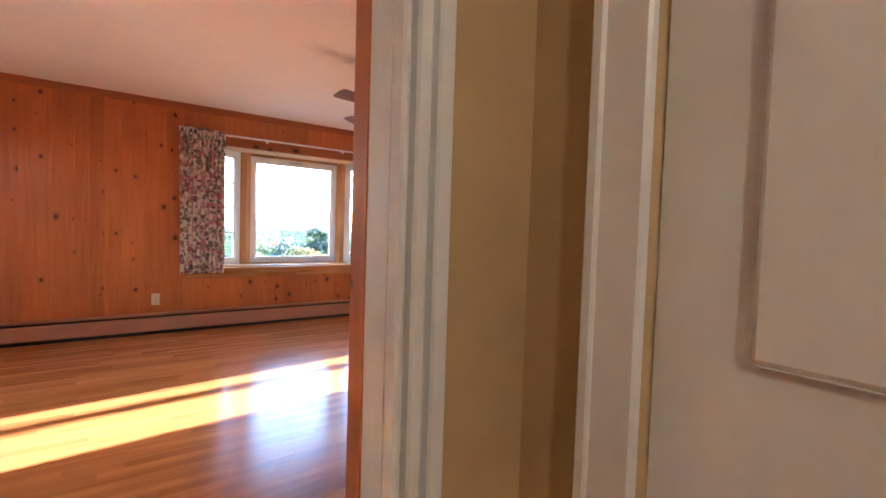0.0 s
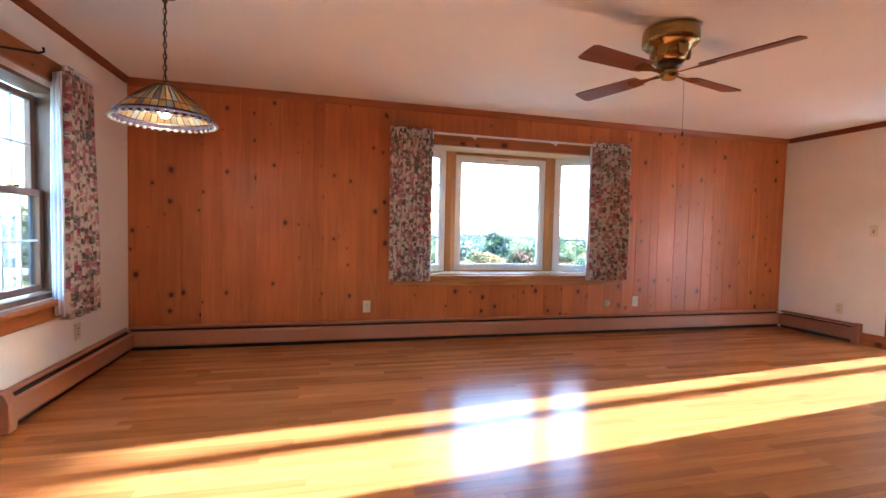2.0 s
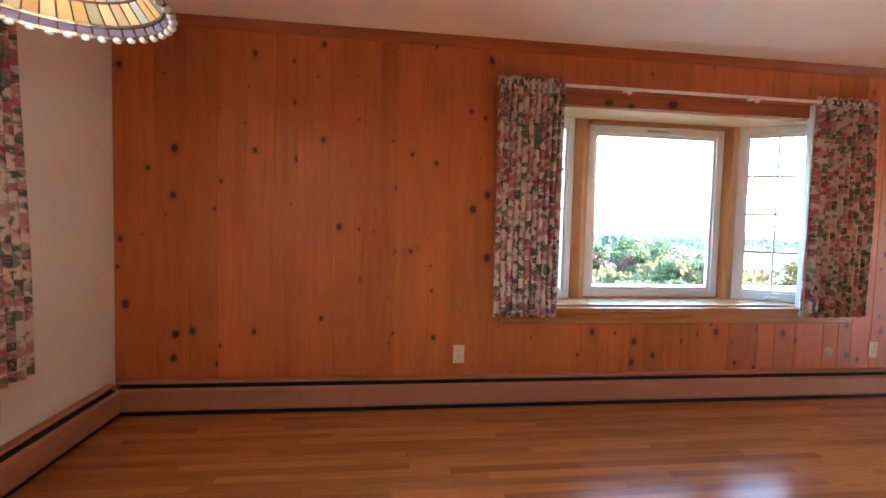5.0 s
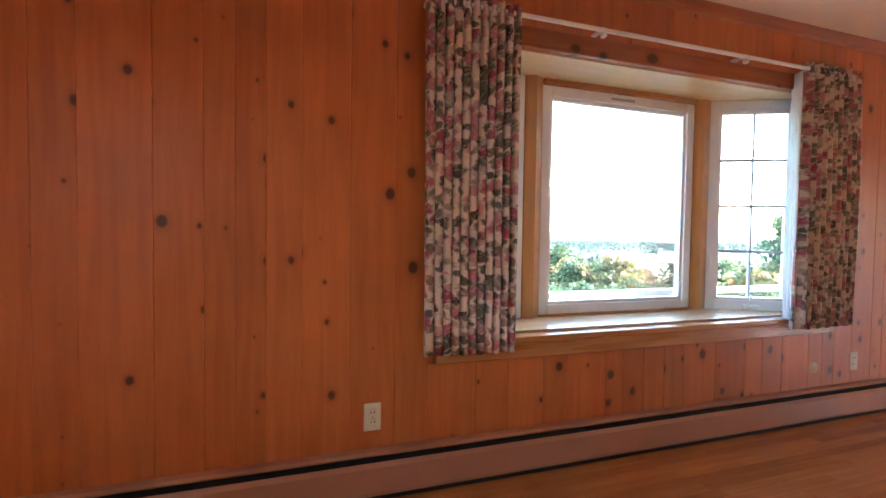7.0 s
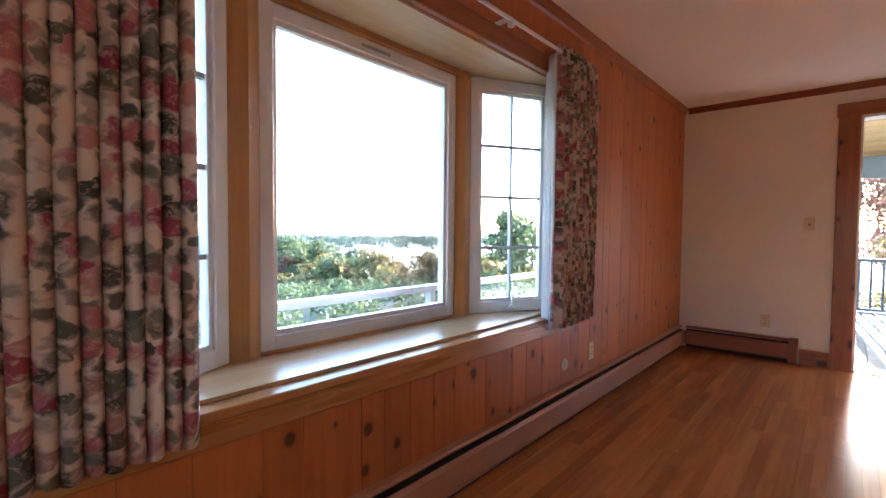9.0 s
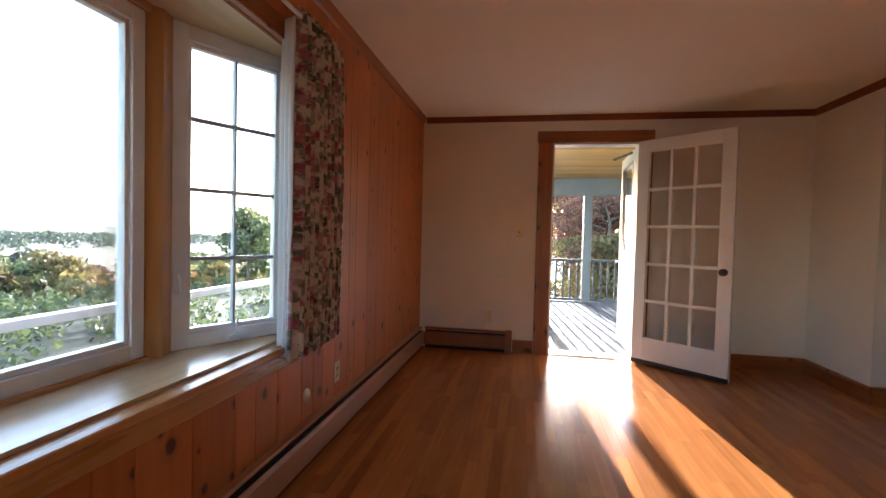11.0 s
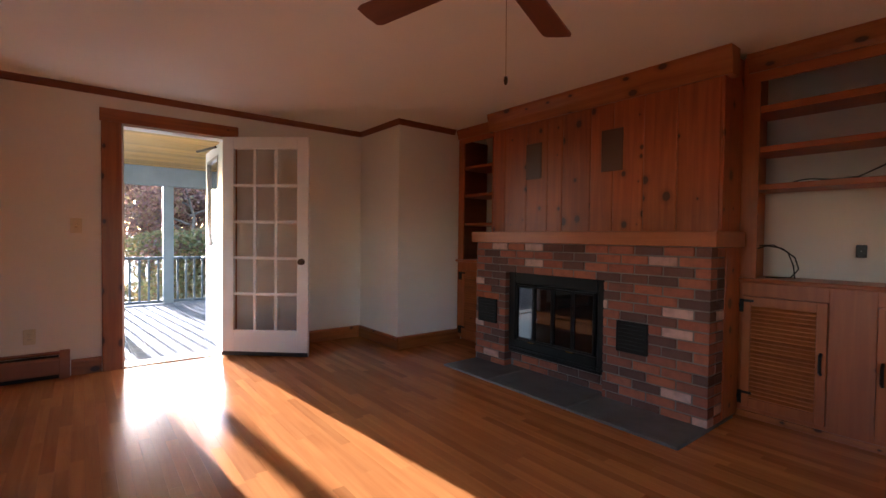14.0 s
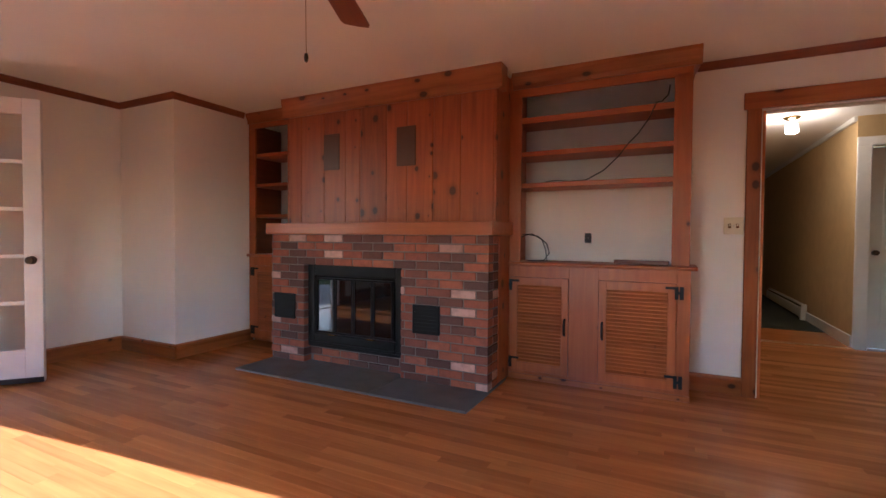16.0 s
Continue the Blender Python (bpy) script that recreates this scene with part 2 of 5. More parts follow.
    return n.done(col, 0.85)


def fabric_material():
    """Floral chintz: cream ground, rose and wine flowers, dark green leaves."""
    n = Nodes("floral_curtain_cloth")
    uv = n.add("TexCoord").outputs["UV"]
    warp = n.add("TexNoise")
    n.put(warp.inputs["Vector"], uv)
    warp.inputs["Scale"].default_value = 32.0
    mv = n.add("VectorMath", operation="MULTIPLY_ADD")
    n.put(mv.inputs[0], warp.outputs["Color"])
    mv.inputs[1].default_value = (0.035, 0.05, 0.035)
    n.put(mv.inputs[2], uv)
    v = mv.outputs[0]
    flo = n.voronoi(n.scaled(v, (21.0, 20.0, 1)), 1.0)
    sep = n.add("SeparateColor")
    n.put(sep.inputs[0], flo.outputs["Color"])
    petal = n.math("MULTIPLY_ADD", n.noise(v, 75, 3), 0.34, flo.outputs["Distance"])
    flower = n.ramp(petal, (0.60, 1.0), (0.80, 0.0))
    fcol = n.ramp(sep.outputs[0], (0.0, (0.34, 0.07, 0.12)), (0.3, (0.50, 0.18, 0.22)), (0.58, (0.58, 0.34, 0.31)), (0.64, (0.07, 0.075, 0.065)), (1.0, (0.17, 0.175, 0.145)))
    inner = n.noise(v, 95, 3, 0.6)
    fcol = n.mix(n.ramp(inner, (0.52, 0.0), (0.66, 0.7)), fcol, (0.66, 0.50, 0.42))
    leaf = n.voronoi(n.scaled(v, (34.0, 27.0, 1)), 1.0)
    lm = n.ramp(n.math("MULTIPLY_ADD", n.noise(v, 110, 2), 0.3, leaf.outputs["Distance"]), (0.54, 1.0), (0.76, 0.0))
    lsep = n.add("SeparateColor")
    n.put(lsep.inputs[0], leaf.outputs["Color"])
    lm = n.math("MULTIPLY", lm, n.ramp(lsep.outputs[1], (0.12, 0.0), (0.15, 1.0)))
    col = n.mix(lm, (0.78, 0.66, 0.56), n.ramp(lsep.outputs[0], (0.0, (0.10, 0.105, 0.095)), (0.6, (0.24, 0.24, 0.20)), (1.0, (0.5, 0.42, 0.36))))
    col = n.mix(n.math("MULTIPLY", flower, n.ramp(sep.outputs[2], (0.16, 0.0), (0.18, 1.0))), col, fcol)
    weave = n.noise(uv, 700, 1)
    n.bump(weave, 0.15, 0.001)
    n.done(col, 0.85)
    tr = n.add("BsdfTranslucent")
    n.put(tr.inputs[0], col)
    mx = n.add("MixShader")
    mx.inputs[0].default_value = 0.3
    out = n.nt.nodes["Material Output"]
    n.nt.links.new(n.bsdf.outputs[0], mx.inputs[1])
    n.nt.links.new(tr.outputs[0], mx.inputs[2])
    n.nt.links.new(mx.outputs[0], out.inputs[0])
    return n.mat


def translucent(name, color, amount, rough=0.8):
    n = Nodes(name)
    fine = n.noise(n.coord, 40, 3)
    col = n.mix(n.math("MULTIPLY", fine, 0.3), color, tuple(c * 0.6 for c in color))
    n.done(col, rough)
    tr = n.add("BsdfTranslucent")
    n.put(tr.inputs[0], col)
    mx = n.add("MixShader")
    mx.inputs[0].default_value = amount
    n.nt.links.new(n.bsdf.outputs[0], mx.inputs[1])
    n.nt.links.new(tr.outputs[0], mx.inputs[2])
    n.nt.links.new(mx.outputs[0], n.nt.nodes["Material Output"].inputs[0])
    return n.mat


def leaf_material(name, *stops):
    n = Nodes(name)
    r = n.add("NewGeometry").outputs["Random Per Island"]
    col = n.ramp(r, *stops)
    n.done(col, 0.6)
    tr = n.add("BsdfTranslucent")
    n.put(tr.inputs[0], col)
    mx = n.add("MixShader")
    mx.inputs[0].default_value = 0.4
    n.nt.links.new(n.bsdf.outputs[0], mx.inputs[1])
    n.nt.links.new(tr.outputs[0], mx.inputs[2])
    n.nt.links.new(mx.outputs[0], n.nt.nodes["Material Output"].inputs[0])
    return n.mat


def glass_material(name, tint=(1, 1, 1), gloss=0.06):
    """Thin clear pane: mostly passes light, with a sharp reflection that grows towards grazing angles."""
    n = Nodes(name)
    n.nt.nodes.remove(n.bsdf)
    t = n.add("BsdfTransparent")
    n.put(t.inputs[0], tint)
    g = n.add("BsdfGlossy")
    g.inputs["Roughness"].default_value = 0.01
    fr = n.add("Fresnel")
    fr.inputs[0].default_value = 1.45
    mx = n.add("MixShader")
    n.put(mx.inputs[0], n.math("MINIMUM", fr.outputs[0], 0.6))
    n.nt.links.new(t.outputs[0], mx.inputs[1])
    n.nt.links.new(g.outputs[0], mx.inputs[2])
    n.nt.links.new(mx.outputs[0], n.nt.nodes["Material Output"].inputs[0])
    return n.mat


def glow(name, color, strength):
    n = Nodes(name)
    n.done(color, 0.4)
    n.put(n.bsdf.inputs["Emission Color"], color)
    n.bsdf.inputs["Emission Strength"].default_value = strength
    return n.mat


def ground_material():
    n = Nodes("meadow_ground")
    big = n.noise(n.scaled(n.coord, (0.006, 0.018, 1)), 1.0, 4, 0.6)
    mid = n.noise(n.coord, 0.25, 5, 0.6)
    fine = n.noise(n.coord, 6.0, 4, 0.7)
    col = n.ramp(big, (0.35, (0.028, 0.04, 0.014)), (0.48, (0.05, 0.048, 0.022)), (0.6, (0.08, 0.068, 0.04)))
    col = n.mix(n.ramp(mid, (0.4, 0.0), (0.65, 0.7)), col, (0.04, 0.055, 0.018))
    col = n.mix(n.math("MULTIPLY", fine, 0.5), col, (0.03, 0.045, 0.012))
    # pale salt marsh on the flat land
    reach = n.add("VectorMath", operation="LENGTH")
    n.put(reach.inputs[0], n.coord)
    reeds = n.noise(n.scaled(n.coord, (0.012, 0.05, 1)), 1.0, 5, 0.65)
    marsh = n.ramp(reeds, (0.35, (0.12, 0.10, 0.05)), (0.5, (0.19, 0.155, 0.085)), (0.65, (0.26, 0.22, 0.14)))
    start = n.math("MULTIPLY_ADD", big, 120.0, reach.outputs["Value"])
    col = n.mix(n.ramp(n.math("MULTIPLY", start, 0.001), (0.20, 0.0), (0.25, 1.0)), col, marsh)
    col = n.mix(n.ramp(n.math("MULTIPLY", start, 0.001), (0.62, 0.0), (0.70, 1.0)), col, (0.05, 0.06, 0.035))
    n.bump(fine, 0.6, 0.05)
    return n.done(col, 0.95)


def shade_material():
    """Leaded stained glass of the pendant: amber, violet and grey-blue panes."""
    n = Nodes("stained_glass")
    r = n.add("NewGeometry").outputs["Random Per Island"]
    v = n.noise(n.coord, 22, 3, 0.6)
    col = n.ramp(r, (0.0, (0.44, 0.27, 0.09)), (0.25, (0.56, 0.44, 0.24)), (0.42, (0.34, 0.29, 0.18)), (0.56, (0.15, 0.13, 0.19)), (0.70, (0.36, 0.38, 0.40)), (0.86, (0.46, 0.27, 0.11)))
    col = n.mix(n.math("MULTIPLY", v, 0.4), col, (0.12, 0.09, 0.06))
    n.done(col, 0.15)
    tr = n.add("BsdfTranslucent")
    n.put(tr.inputs[0], col)
    mx = n.add("MixShader")
    mx.inputs[0].default_value = 0.5
    n.nt.links.new(n.bsdf.outputs[0], mx.inputs[1])
    n.nt.links.new(tr.outputs[0], mx.inputs[2])
    n.nt.links.new(mx.outputs[0], n.nt.nodes["Material Output"].inputs[0])
    return n.mat


M_BRICK = brick_material()
M_FLORAL = fabric_material()
M_GLASS = glass_material("window_glass")
M_FIREGLASS = paint("smoked_fire_glass", (0.008, 0.008, 0.009), 0.03, 0.0, 1, 5, 0.0)
M_SHADE = shade_material()
M_GEM = translucent("clear_glass_beads", (0.62, 0.62, 0.60), 0.5, 0.08)
M_VIOLET = translucent("violet_lamp_glass", (0.13, 0.10, 0.16), 0.4, 0.12)
M_BULB = glow("warm_bulb", (1.0, 0.86, 0.62), 1.6)
M_HALLBULB = glow("hall_lamp_glass", (1.0, 0.88, 0.66), 1.5)
M_GROUND = ground_material()
M_LEAFG = leaf_material("leaves_green", (0.0, (0.05, 0.075, 0.03)), (0.6, (0.09, 0.12, 0.045)), (1.0, (0.14, 0.15, 0.06)))
M_LEAFY = leaf_material("leaves_autumn_yellow", (0.0, (0.09, 0.095, 0.03)), (0.5, (0.17, 0.14, 0.045)), (1.0, (0.20, 0.11, 0.045)))
M_LEAFR = leaf_material("leaves_autumn_russet", (0.0, (0.10, 0.05, 0.04)), (0.5, (0.20, 0.085, 0.06)), (1.0, (0.16, 0.11, 0.04)))
M_LEAFD = leaf_material("leaves_pine_dark", (0.0, (0.04, 0.06, 0.045)), (1.0, (0.08, 0.10, 0.07)))


# ---------- mesh helpers ----------
def add_box(bm, x0, x1, y0, y1, z0, z1):
    v = [bm.verts.new(p) for p in ((x0, y0, z0), (x1, y0, z0), (x1, y1, z0), (x0, y1, z0), (x0, y0, z1), (x1, y0, z1), (x1, y1, z1), (x0, y1, z1))]
    for f in ((0, 3, 2, 1), (4, 5, 6, 7), (0, 1, 5, 4), (1, 2, 6, 5), (2, 3, 7, 6), (3, 0, 4, 7)):
        bm.faces.new([v[i] for i in f])
    return v


def boxes(*many, bev=0.0, seg=1):
    bm = bmesh.new()
    for b in many:
        add_box(bm, *b)
    if bev:
        bmesh.ops.bevel(bm, geom=list(bm.edges), offset=bev, segments=seg, affect="EDGES", profile=0.5)
    return bm


def prism(poly, axis, a, b, bm=None, bev=0.0):
    """Extrude a closed outline along an axis; the outline's pairs are the two other axes in x, y, z order."""
    bm = bm or bmesh.new()

    def at(p, s):
        q = list(p)
        q.insert("XYZ".index(axis), s)
        return q
    lo = [bm.verts.new(at(p, a)) for p in poly]
    hi = [bm.verts.new(at(p, b)) for p in poly]
    k = len(poly)
    faces = [bm.faces.new(lo), bm.faces.new(hi)]
    faces += [bm.faces.new((lo[i], lo[(i + 1) % k], hi[(i + 1) % k], hi[i])) for i in range(k)]
    bmesh.ops.recalc_face_normals(bm, faces=faces)
    if bev:
        bmesh.ops.bevel(bm, geom=list({e for f in faces for e in f.edges}), offset=bev, segments=1, affect="EDGES")
    return bm


def lathe(profile, seg=24, bm=None, at=(0, 0, 0)):
    """Revolve (radius, height) pairs round z."""
    bm = bm or bmesh.new()
    rings = []
    for r, z in profile:
        if r < 1e-5:
            rings.append([bm.verts.new((at[0], at[1], at[2] + z))])
        else:
            rings.append([bm.verts.new((at[0] + r * math.cos(2 * math.pi * i / seg), at[1] + r * math.sin(2 * math.pi * i / seg), at[2] + z)) for i in range(seg)])
    for a, b in zip(rings, rings[1:]):
        for i in range(seg):
            q = [a[i % len(a)], a[(i + 1) % len(a)], b[(i + 1) % len(b)], b[i % len(b)]]
            q = list(dict.fromkeys(q))
            if len(q) > 2:
                bm.faces.new(q)
    bmesh.ops.recalc_face_normals(bm, faces=list(bm.faces))
    return bm


def tube(points, r, seg=6, bm=None, r2=None):
    """A round bar along a run of points."""
    bm = bm or bmesh.new()
    pts = [Vector(p) for p in points]
    rings = []
    for i, p in enumerate(pts):
        d = (pts[min(i + 1, len(pts) - 1)] - pts[max(i - 1, 0)]).normalized()
        u = d.orthogonal().normalized()
        if rings:
            u = (rings[-1][1] - d * rings[-1][1].dot(d)).normalized()
        w = d.cross(u)
        rr = r if r2 is None else r + (r2 - r) * i / (len(pts) - 1)
        rings.append(([bm.verts.new(p + rr * (math.cos(2 * math.pi * k / seg) * u + math.sin(2 * math.pi * k / seg) * w)) for k in range(seg)], u))
    for (a, _), (b, _) in zip(rings, rings[1:]):
        for k in range(seg):
            bm.faces.new((a[k], a[(k + 1) % seg], b[(k + 1) % seg], b[k]))
    bm.faces.new(rings[0][0][::-1])
    bm.faces.new(rings[-1][0])
    return bm


def finish(bm, name, material, smooth=False):
    me = bpy.data.meshes.new(name)
    bm.to_mesh(me)
    bm.free()
    me.materials.append(material)
    if smooth:
        me.shade_smooth()
    return me


def part(name, bm, material, parent, label="", smooth=False):
    """One mesh object under a thing or under a part."""
    ob = new(name, finish(bm, name, material, smooth))
    ob.parent = parent
    return tagged(ob, label) if label else ob


def thing(name, at, label, category, group="", kind=""):
    ob = new(name)
    ob.empty_display_size = 0.05
    ob.location = at
    return tagged(ob, label, category, group, kind)


def solid(name, bm, material, label, category, kind="structure", smooth=False, group=""):
    return tagged(new(name, finish(bm, name, material, smooth)), label, category, group, kind)


MESHES = {}


def plank_mesh(kind, w, l, t, c, axis, material):
    """A board of width w, length l along the axis, thickness t, chamfered along its face edges. Shared by alike boards.
    axis Z: width x, face towards -y; axis X: width y, face up; axis Y: width x, face up."""
    key = (kind, round(w, 4), round(l, 4), t, axis)
    if key not in MESHES:
        if axis == "Z":
            bm = prism([(0, t), (w, t), (w, c), (w - c, 0), (c, 0), (0, c)], "Z", 0, l)
        elif axis == "X":
            bm = prism([(0, -t), (w, -t), (w, -c), (w - c, 0), (c, 0), (0, -c)], "X", 0, l)
        else:
            bm = prism([(0, -t), (w, -t), (w, -c), (w - c, 0), (c, 0), (0, -c)], "Y", 0, l)
        MESHES[key] = finish(bm, kind, material)
    return MESHES[key]


def piece(name, me, at, parent):
    ob = new(name, me)
    ob.parent = parent
    ob.location = at
    return ob


# ---------- room shell ----------
floor = solid("floor", boxes((XW - T, XE + T, 0.97, YN + T, -0.15, -0.012)), M_SUB, "dark subfloor beneath narrow oak strip boards", "floor")
ceiling = solid("ceiling", boxes((XW - T, XE + T, -6.2, YN + T, CE, CE + 0.2), (-2.4, XW - T, -6.2, 0.97, CE, CE + 0.2)), M_CEIL, "plain off-white painted plaster ceiling", "ceiling")

WX0, WX1, WZ0, WZ1 = 1.34, 3.64, 0.62, 1.93
wall_n = solid("wall_north", boxes((XW - T, WX0, YN + 0.012, YN + T, -0.15, CE), (WX1, XE + T, YN + 0.012, YN + T, -0.15, CE), (WX0, WX1, YN + 0.012, YN + T, -0.15, WZ0), (WX0, WX1, YN + 0.012, YN + T, WZ1, CE)), M_PINE, "wall clad in upright orange-stained knotty pine boards", "wall")
DY0, DY1, DZ = 3.70, 4.50, 2.045
wall_e = solid("wall_east", boxes((XE, XE + T, 0.9, DY0, -0.15, CE), (XE, XE + T, DY1, YN + 0.012, -0.15, CE), (XE, XE + T, DY0, DY1, DZ, CE), (XE, XE + T, DY0, DY1, -0.15, -0.02)), M_WALL, "warm white painted plaster wall with the porch door", "wall")
VY0, VY1, VZ0, VZ1 = 4.11, 4.72, 0.62, 1.89
wall_w = solid("wall_west", boxes((XW - T, XW, 0.97, VY0, -0.15, CE), (XW - T, XW, VY1, YN + 0.012, -0.15, CE), (XW - T, XW, VY0, VY1, -0.15, VZ0), (XW - T, XW, VY0, VY1, VZ1, CE)), M_WALL, "warm white painted plaster wall with one window", "wall")
HX0, HX1, HZ = 0.04, 0.93, 1.95
wall_s = solid("wall_south", boxes((XW, HX0, 0.985, YS, -0.15, CE), (HX1, XE, 0.985, YS, -0.15, CE), (HX0, HX1, 0.985, YS, HZ, CE)), M_WALL, "warm white painted plaster wall behind the fireplace", "wall")
JX, JY = 5.31, 2.28
jog = solid("wall_corner_closet", boxes((JX, XE, YS, JY, -0.012, CE)), M_WALL, "warm white boxed-out corner of the wall", "wall")


def crown(name, outline, axis, a, b, material):
    return solid(name, prism(outline, axis, a, b), material, "thin dark stained pine moulding under the ceiling", "moulding")


CH = 0.055
crown("trim_north", [(YN, CE - 0.062), (YN, CE), (YN - 0.03, CE), (YN - 0.012, CE - 0.05)], "X", XW, XE, M_TRIMX)
crown("trim_east", [(XE, CE - CH), (XE, CE), (XE - 0.025, CE), (XE - 0.01, CE - 0.045)], "Y", JY, YN - 0.03, M_CROWNY)
crown("trim_west", [(XW, CE - CH), (XW, CE), (XW + 0.025, CE), (XW + 0.01, CE - 0.045)], "Y", YS, YN - 0.03, M_CROWNY)
crown("trim_jog_face", [(JY, CE - CH), (JY, CE), (JY + 0.025, CE), (JY + 0.01, CE - 0.045)], "X", JX - 0.025, XE - 0.025, M_CROWNX)
crown("trim_jog_side", [(JX, CE - CH), (JX, CE), (JX - 0.025, CE), (JX - 0.01, CE - 0.045)], "Y", 1.56, JY, M_CROWNY)
crown("trim_south", [(YS, CE - CH), (YS, CE), (YS + 0.025, CE), (YS + 0.01, CE - 0.045)], "X", XW + 0.025, 1.32, M_CROWNX)


def skirting(name, outline, axis, a, b, material):
    return solid(name, prism(outline, axis, a, b), material, "stained pine skirting board with a rounded cap", "baseboard")


def sk(p, s, h=0.125):
    return [(p, -0.012), (p + 0.018 * s, -0.012), (p + 0.018 * s, h - 0.03), (p + 0.024 * s, h - 0.02), (p + 0.02 * s, h - 0.006), (p + 0.008 * s, h), (p, h)]


skirting("baseboard_east", sk(XE, -1), "Y", 4.634, 4.83, M_TRIMY)
skirting("baseboard_east_south", sk(XE, -1), "Y", JY + 0.02, 3.59, M_TRIMY)
skirting("baseboard_jog_face", sk(JY, 1), "X", JX - 0.02, XE, M_TRIMX)
skirting("baseboard_jog_side", sk(JX, -1), "Y", 1.46, JY + 0.001, M_TRIMY)
skirting("baseboard_south", sk(YS, 1), "X", 1.016, 1.34, M_TRIMX)
skirting("baseboard_south_west", sk(YS, 1), "X", XW, -0.08, M_TRIMX)
skirting("baseboard_west", sk(XW, 1), "Y", YS + 0.02, 4.12, M_TRIMY)


# ---------- baseboard heaters ----------
def heater_profile(p, s):
    body = [(p, 0.035), (p + 0.058 * s, 0.035), (p + 0.062 * s, 0.05), (p + 0.06 * s, 0.15), (p + 0.048 * s, 0.166), (p + 0.044 * s, 0.166), (p + 0.05 * s, 0.145), (p + 0.05 * s, 0.06), (p, 0.06)]
    top = [(p, 0.185), (p + 0.034 * s, 0.185), (p + 0.038 * s, 0.194), (p + 0.03 * s, 0.203), (p, 0.206)]
    core = [(p, 0.075), (p + 0.046 * s, 0.075), (p + 0.04 * s, 0.163), (p, 0.175)]
    return body, top, core


def heater(name, axis, p, s, a, b, material, label, ends=()):
    h = thing(name, (0, 0, 0), label, "baseboard heater")
    body, top, core = heater_profile(p, s)
    part("front_panel", prism(body, axis, a, b), material, h)
    part("top_rail", prism(top, axis, a, b), material, h)
    # near-black solids take the place of shade in the slot and under the panel
    part("dark_slot", prism(core, axis, a + 0.003, b - 0.003), M_DARK, h, "near-black block for the shade and fins behind the front panel")
    part("kick_shadow", prism([(p, -0.0), (p + 0.03 * s, -0.0), (p + 0.03 * s, 0.034), (p, 0.034)], axis, a + 0.002, b - 0.002), M_DARK, h, "near-black strip standing in for shade beneath the panel")
    for e0, e1 in ends:
        cap = [(p, 0.0), (p + 0.066 * s, 0.0), (p + 0.07 * s, 0.03), (p + 0.068 * s, 0.155), (p + 0.05 * s, 0.196), (p + 0.025 * s, 0.214), (p, 0.214)]
        part("end_cap", prism(cap, axis, e0, e1, bev=0.004), material, h)
    return h


heater("baseboard_heater", "X", YN, -1, XW + 0.03, XE - 0.03, M_HEAT, "tan enamelled baseboard heater running along the pine wall")
heater("baseboard_heater", "Y", XW, 1, 4.18, YN - 0.066, M_HEAT, "tan enamelled baseboard heater under the side window", ((4.115, 4.18),))
heater("baseboard_heater", "Y", XE, -1, 4.90, YN - 0.066, M_HEATE, "short dark brown baseboard heater on the white wall", ((4.835, 4.90),))

# ---------- bay window ----------
BXC = (WX0 + WX1) / 2
BY1 = 6.12
LX, RX = 1.90, 3.08
bay_out = [(WX0, YN + 0.02), (WX0 + 0.02, YN + 0.10), (LX - 0.02, BY1 + 0.03), (RX + 0.02, BY1 + 0.03), (WX1 - 0.02, YN + 0.10), (WX1, YN + 0.02)]
solid("bay_seat", prism(bay_out, "Z", 0.60, 0.652), M_SEAT, "deep honey pine seat board of the bay window, daylight glare in its colour", "window seat")
solid("bay_soffit", prism(bay_out, "Z", 1.925, 1.98), M_SOFFIT, "pale varnished board over the bay window", "soffit")
big = [(WX0 - 0.1, YN + T), (WX0 - 0.05, YN + T + 0.1), (LX - 0.1, BY1 + 0.15), (RX + 0.1, BY1 + 0.15), (WX1 + 0.05, YN + T + 0.1), (WX1 + 0.1, YN + T)]
solid("bay_roof", prism(big, "Z", 1.985, 2.35), M_ROOF, "small outer roof over the bay window", "roof")
solid("bay_base", prism(big, "Z", 0.2, 0.595), M_SIDING, "outer base panel below the bay window", "wall")
sill = solid("window_sill", boxes((1.25, 3.79, YN - 0.05, YN + 0.03, 0.612, 0.640), (1.28, 3.76, YN - 0.022, YN + 0.011, 0.535, 0.612), bev=0.004), M_BAYX, "honey pine window sill with an apron board beneath", "window sill")
solid("window_header", boxes((1.25, 3.73, YN - 0.022, YN + 0.011, 1.93, 2.02), bev=0.004), M_TRIMX, "stained pine header board above the bay window", "trim")
solid("window_jamb_west", boxes((WX0 - 0.09, WX0, YN - 0.022, YN + 0.011, 0.64, 1.93), bev=0.003), M_TRIMZ, "stained pine side casing of the bay window", "trim")
solid("window_jamb_east", boxes((WX1, WX1 + 0.09, YN - 0.022, YN + 0.011, 0.64, 1.93), bev=0.003), M_TRIMZ, "stained pine side casing of the bay window", "trim")


